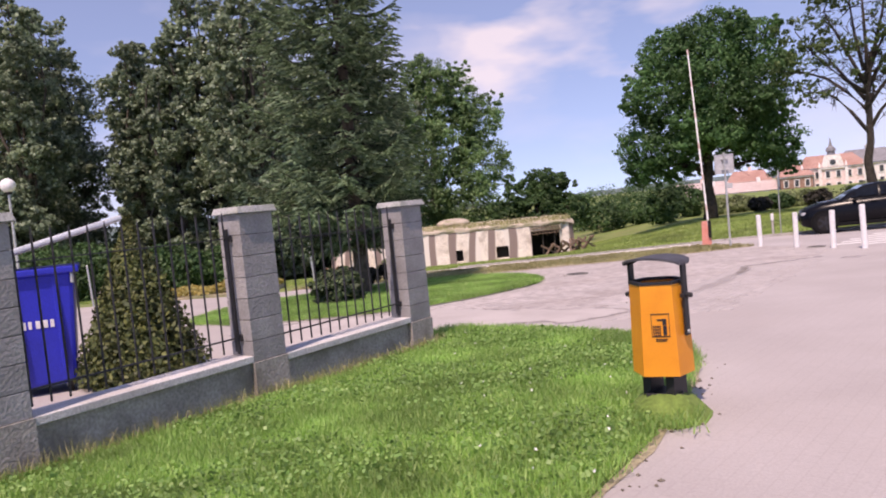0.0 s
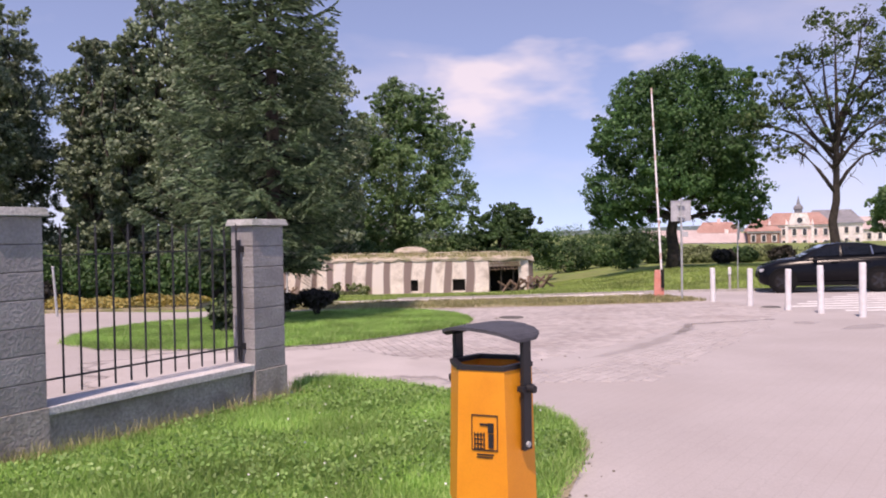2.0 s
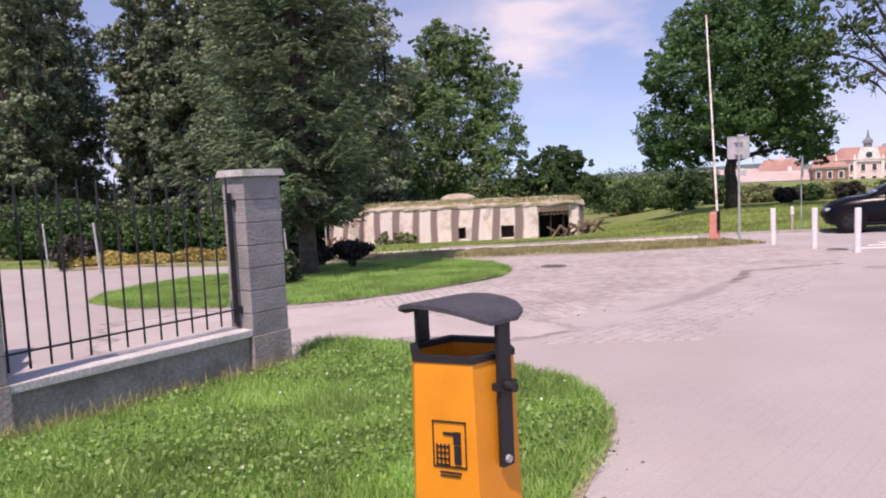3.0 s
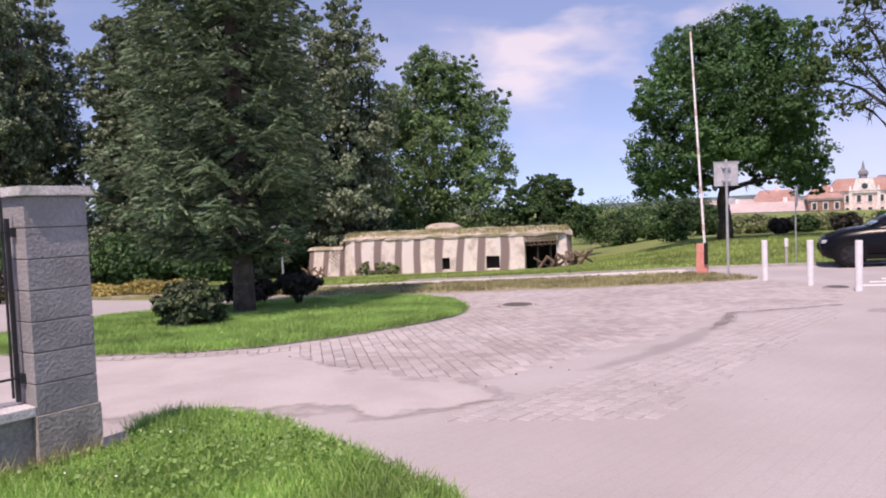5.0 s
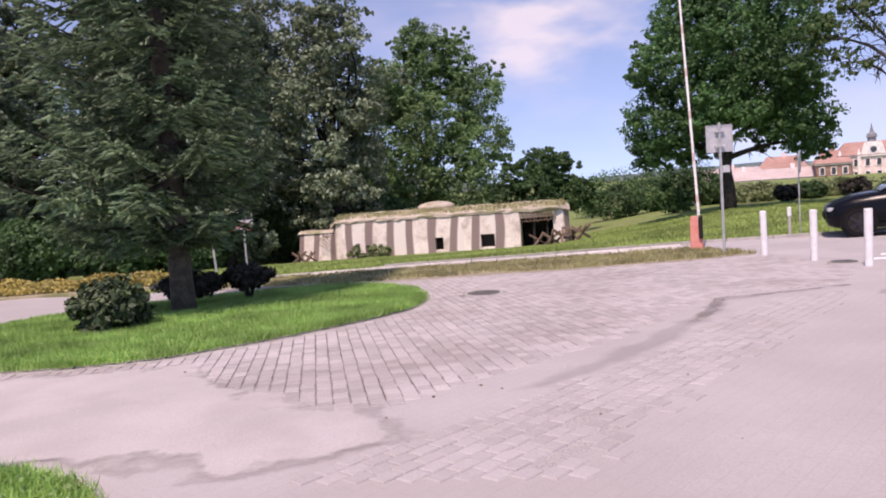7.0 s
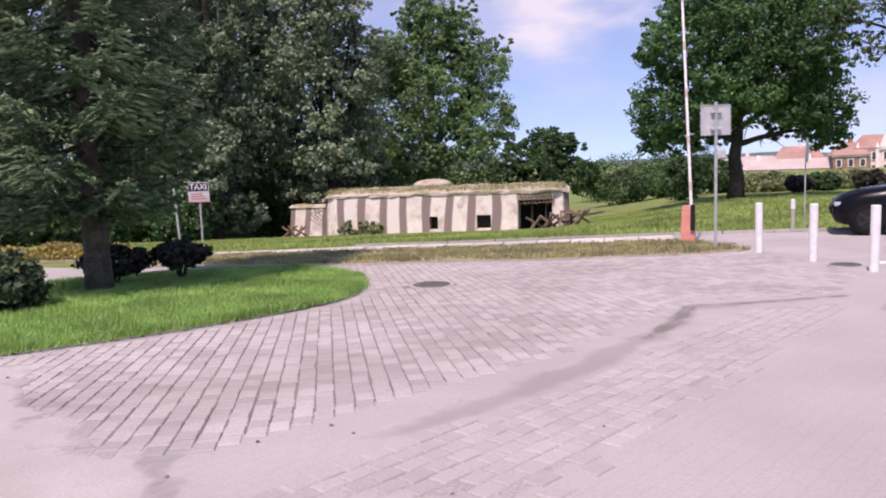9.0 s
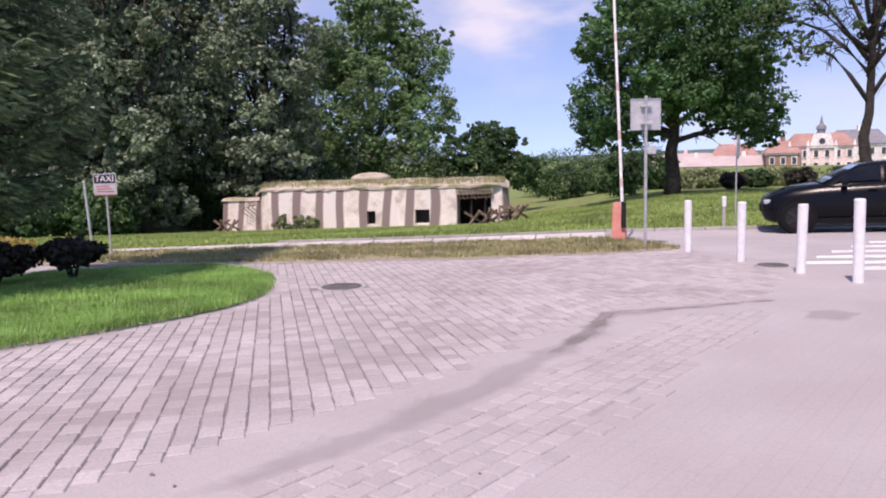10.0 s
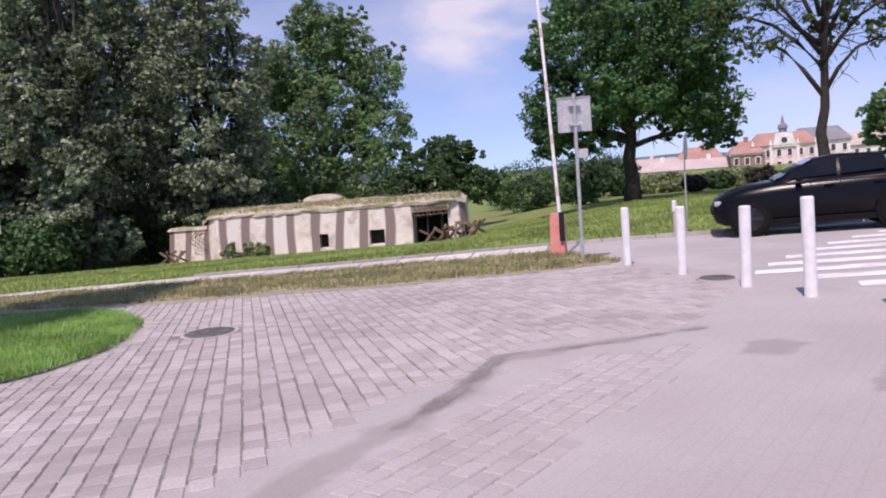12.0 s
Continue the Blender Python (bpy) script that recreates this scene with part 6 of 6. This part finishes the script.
px, py = scatter([(-24, 30.5), (-9, 28.6), (-4.5, 29.6), (-0.6, 29.85), (3.9, 30.75), (14, 31.8), (22, 34), (20, 60), (-1, 60), (-4, 50.5), (-17, 51), (-30, 46)], 30000)
tagged(mesh_from("meadow_grass", blades(px, py, 0.095, 0.02, 1.0, -0.035, 5, 0.12), 3, M_MEADOW), "rough cut grass between the path and the bunker", "grass", kind="stuff")


# pebbles and crumbs of soil along the lawn's edge and on the dusty paving
edge = LAWN[8:16]
pv, pf = [], []
for k in range(110):
    if k < 60:
        x, y = along_line(edge, rng.uniform(0, 0.999))
        x, y = x + abs(rng.normal(0, 0.14)), y + rng.normal(0, 0.15)
    else:
        x, y = rng.uniform(-2.5, 3.5), rng.uniform(12.6, 15.5)
    r = rng.uniform(0.006, 0.02) * (1.5 if k % 17 == 0 else 1)
    z = zg(x, y) + r * 0.25
    n0 = len(pv)
    pv += [(x + r * a * rng.uniform(0.7, 1.2), y + r * b * rng.uniform(0.7, 1.2), z + r * c * 0.7) for a, b, c in ((1, 0, 0), (0, 1, 0), (-1, 0, 0), (0, -1, 0), (0, 0, 1), (0, 0, -1))]
    pf += [(n0 + a, n0 + b, n0 + c) for a, b, c in ((0, 1, 4), (1, 2, 4), (2, 3, 4), (3, 0, 4), (1, 0, 5), (2, 1, 5), (3, 2, 5), (0, 3, 5))]
me = bpy.data.meshes.new("pebbles")
me.from_pydata(pv, [], pf)
me.materials.append(M_CRUMB)
tagged(new("pebbles", me), "small pebbles and crumbs of soil on the paving", "pebbles", kind="stuff")


# ---- paving blocks ----
ZONE_A = [(-0.15, 13.2), (0.8, 13.9), (1.38, 14.45), (1.9, 15.25), (2.66, 16.55), (3.12, 17.75), (3.6, 18.6), (4.0, 19.4), (5.4, 19.95), (6.1, 21.7), (5.2, 25.4), (2.0, 26.0), (-1.5, 26.3), (-5.5, 25.4), (-3.0, 23.9), (-2.0, 23.0), (-1.1, 22.0), (-0.6, 20.95), (-0.48, 20.2), (-0.44, 19.4), (-0.7, 18.6), (-1.05, 17.9), (-1.6, 16.95), (-2.4, 16.05), (-3.4, 15.6), (-4.6, 15.4), (-4.4, 14.9)]
ZONE_B = [(0.95, 12.5), (2.5, 12.6), (3.5, 14.9), (4.35, 16.7), (5.1, 18.4), (5.3, 19.1), (4.5, 18.9), (4.07, 18.2), (3.57, 17.3), (3.12, 16.1), (2.38, 14.85), (1.83, 14.0)]


def block_mesh(w, h, t, concrete):
    """One paving block with bevelled top edges."""
    me = bpy.data.meshes.new("block")
    a, b, c = w / 2, h / 2, 0.006
    v = [(-a, -b, 0), (a, -b, 0), (a, b, 0), (-a, b, 0), (-a, -b, t - 0.007), (a, -b, t - 0.007), (a, b, t - 0.007), (-a, b, t - 0.007), (-a + c, -b + c, t), (a - c, -b + c, t), (a - c, b - c, t), (-a + c, b - c, t)]
    f = [(i, (i + 1) % 4, (i + 1) % 4 + 4, i + 4) for i in range(4)] + [(i + 4, (i + 1) % 4 + 4, (i + 1) % 4 + 8, i + 8) for i in range(4)] + [(8, 9, 10, 11)]
    me.from_pydata(v, [], f)
    me.materials.append(concrete)
    return me


def inset(zone, d):
    """The polygon drawn in by d."""
    z = [Vector(p) for p in zone]
    area = sum(a.x * b.y - b.x * a.y for a, b in zip(z, z[1:] + z[:1]))
    out = []
    for a, b, c in zip(z[-1:] + z[:-1], z, z[1:] + z[:1]):
        u, v = (b - a).normalized(), (c - b).normalized()
        n = Vector((-u.y - v.y, u.x + v.x))
        n = n.normalized() * (d if area > 0 else -d)
        out.append(tuple(b + n))
    return out


def lay(zone, way, w, h, gap, low, name, label, picked, box_a, sand, edge, concrete, worn=False):
    """Blocks in columns along way, every other one shifted by half; the nearest as parts, the rest as one mesh."""
    parent = tagged(new(name), label, "paving", kind="structure")
    part("bed", slab(inset(zone, edge), 0.001), sand, parent, "sandy joints")
    side = Vector((way.y, -way.x))
    z = np.array(zone)
    s = z @ np.array(side)
    t = z @ np.array(way)
    cen = []
    i0, i1, j0, j1 = int(s.min() / w) - 1, int(s.max() / w) + 1, int(t.min() / h) - 1, int(t.max() / h) + 1
    for i in range(i0, i1 + 1):
        for j in range(j0, j1 + 1):
            cen.append(side * (i * w) + way * ((j + (0.5 if i % 2 else 0.0)) * h))
    cen = np.array([(p.x, p.y) for p in cen])
    cen += rng.normal(0, 0.0028, cen.shape)
    cen = cen[inside(cen[:, 0], cen[:, 1], zone)]
    cen = cen[~((cen[:, 0] - 0.25) ** 2 + (cen[:, 1] - 20.98) ** 2 < 0.4 ** 2)]
    if worn:
        # beyond the seam the blocks disappear under trodden dust
        off = (cen - np.array((3.05, 16.2))) @ np.array((0.87, -0.49))
        cen = cen[rng.uniform(0, 1, len(cen)) > np.clip((off - 0.55) / 0.9, 0, 0.95)]
    sel = inside(cen[:, 0], cen[:, 1], box_a)
    tilt = math.degrees(math.atan2(way.y, way.x)) - 90
    lean = math.degrees(math.atan(0.02 * way.x - 0.03 * way.y))
    cross = -math.degrees(math.atan(0.02 * side.x - 0.03 * side.y))
    me = block_mesh(w - gap, h - 0.014, 0.045, concrete)
    base_v = np.array([v.co for v in me.vertices])
    faces = [tuple(p.vertices) for p in me.polygons]
    c, sn = math.cos(radians(tilt)), math.sin(radians(tilt))
    near = np.where(sel)[0][:picked]
    for k in near:
        x, y = cen[k]
        o = new("block", me)
        o.parent = parent
        o.matrix_basis = pose(x, y, zg(x, y) - 0.034 - low + rng.uniform(-0.003, 0.002), lean + rng.normal(0, 0.35), cross + rng.normal(0, 0.35), tilt + rng.normal(0, 1.1))
    rest = np.setdiff1d(np.arange(len(cen)), near)
    allv, allf = [], []
    sh = 0
    for k in rest:
        x, y = cen[k]
        v = base_v.copy()
        v[:, :2] *= rng.uniform(0.965, 1.0)
        turn = rng.normal(0, 0.018)
        v[:, 0], v[:, 1] = v[:, 0] - turn * v[:, 1], v[:, 1] + turn * v[:, 0]
        vx, vy = v[:, 0] * c - v[:, 1] * sn + x, v[:, 0] * sn + v[:, 1] * c + y
        zz = v[:, 2] + 0.09 - 0.03 * vy + 0.02 * vx - 0.034 - low + rng.uniform(-0.003, 0.002)
        allv.append(np.stack([vx, vy, zz], 1))
        allf += [tuple(i + sh for i in f) for f in faces]
        sh += 12
    m2 = bpy.data.meshes.new("far_blocks")
    m2.from_pydata(np.concatenate(allv).tolist(), [], allf)
    m2.materials.append(concrete)
    o = new("far_blocks", m2)
    o.parent = parent
    o["kind"] = "stuff"


lay(ZONE_A, COLS, 0.132, 0.165, 0.009, 0.0, "block_paving", "pale concrete paving blocks in staggered columns with open joints", 300, [(0.2, 13.4), (2.0, 15.2), (3.2, 17.6), (1.6, 18.4), (-0.3, 16.5)], M_JOINT, 0.14, M_BLOCK)
lay(ZONE_B, ROWS_B, 0.125, 0.165, 0.008, 0.002, "block_paving_sanded", "pale paving blocks with sand-filled joints", 150, [(2.0, 13.4), (3.2, 13.6), (4.6, 17.0), (3.6, 17.2)], M_SANDJOINT, 0.2, M_BLOCKSAND, True)
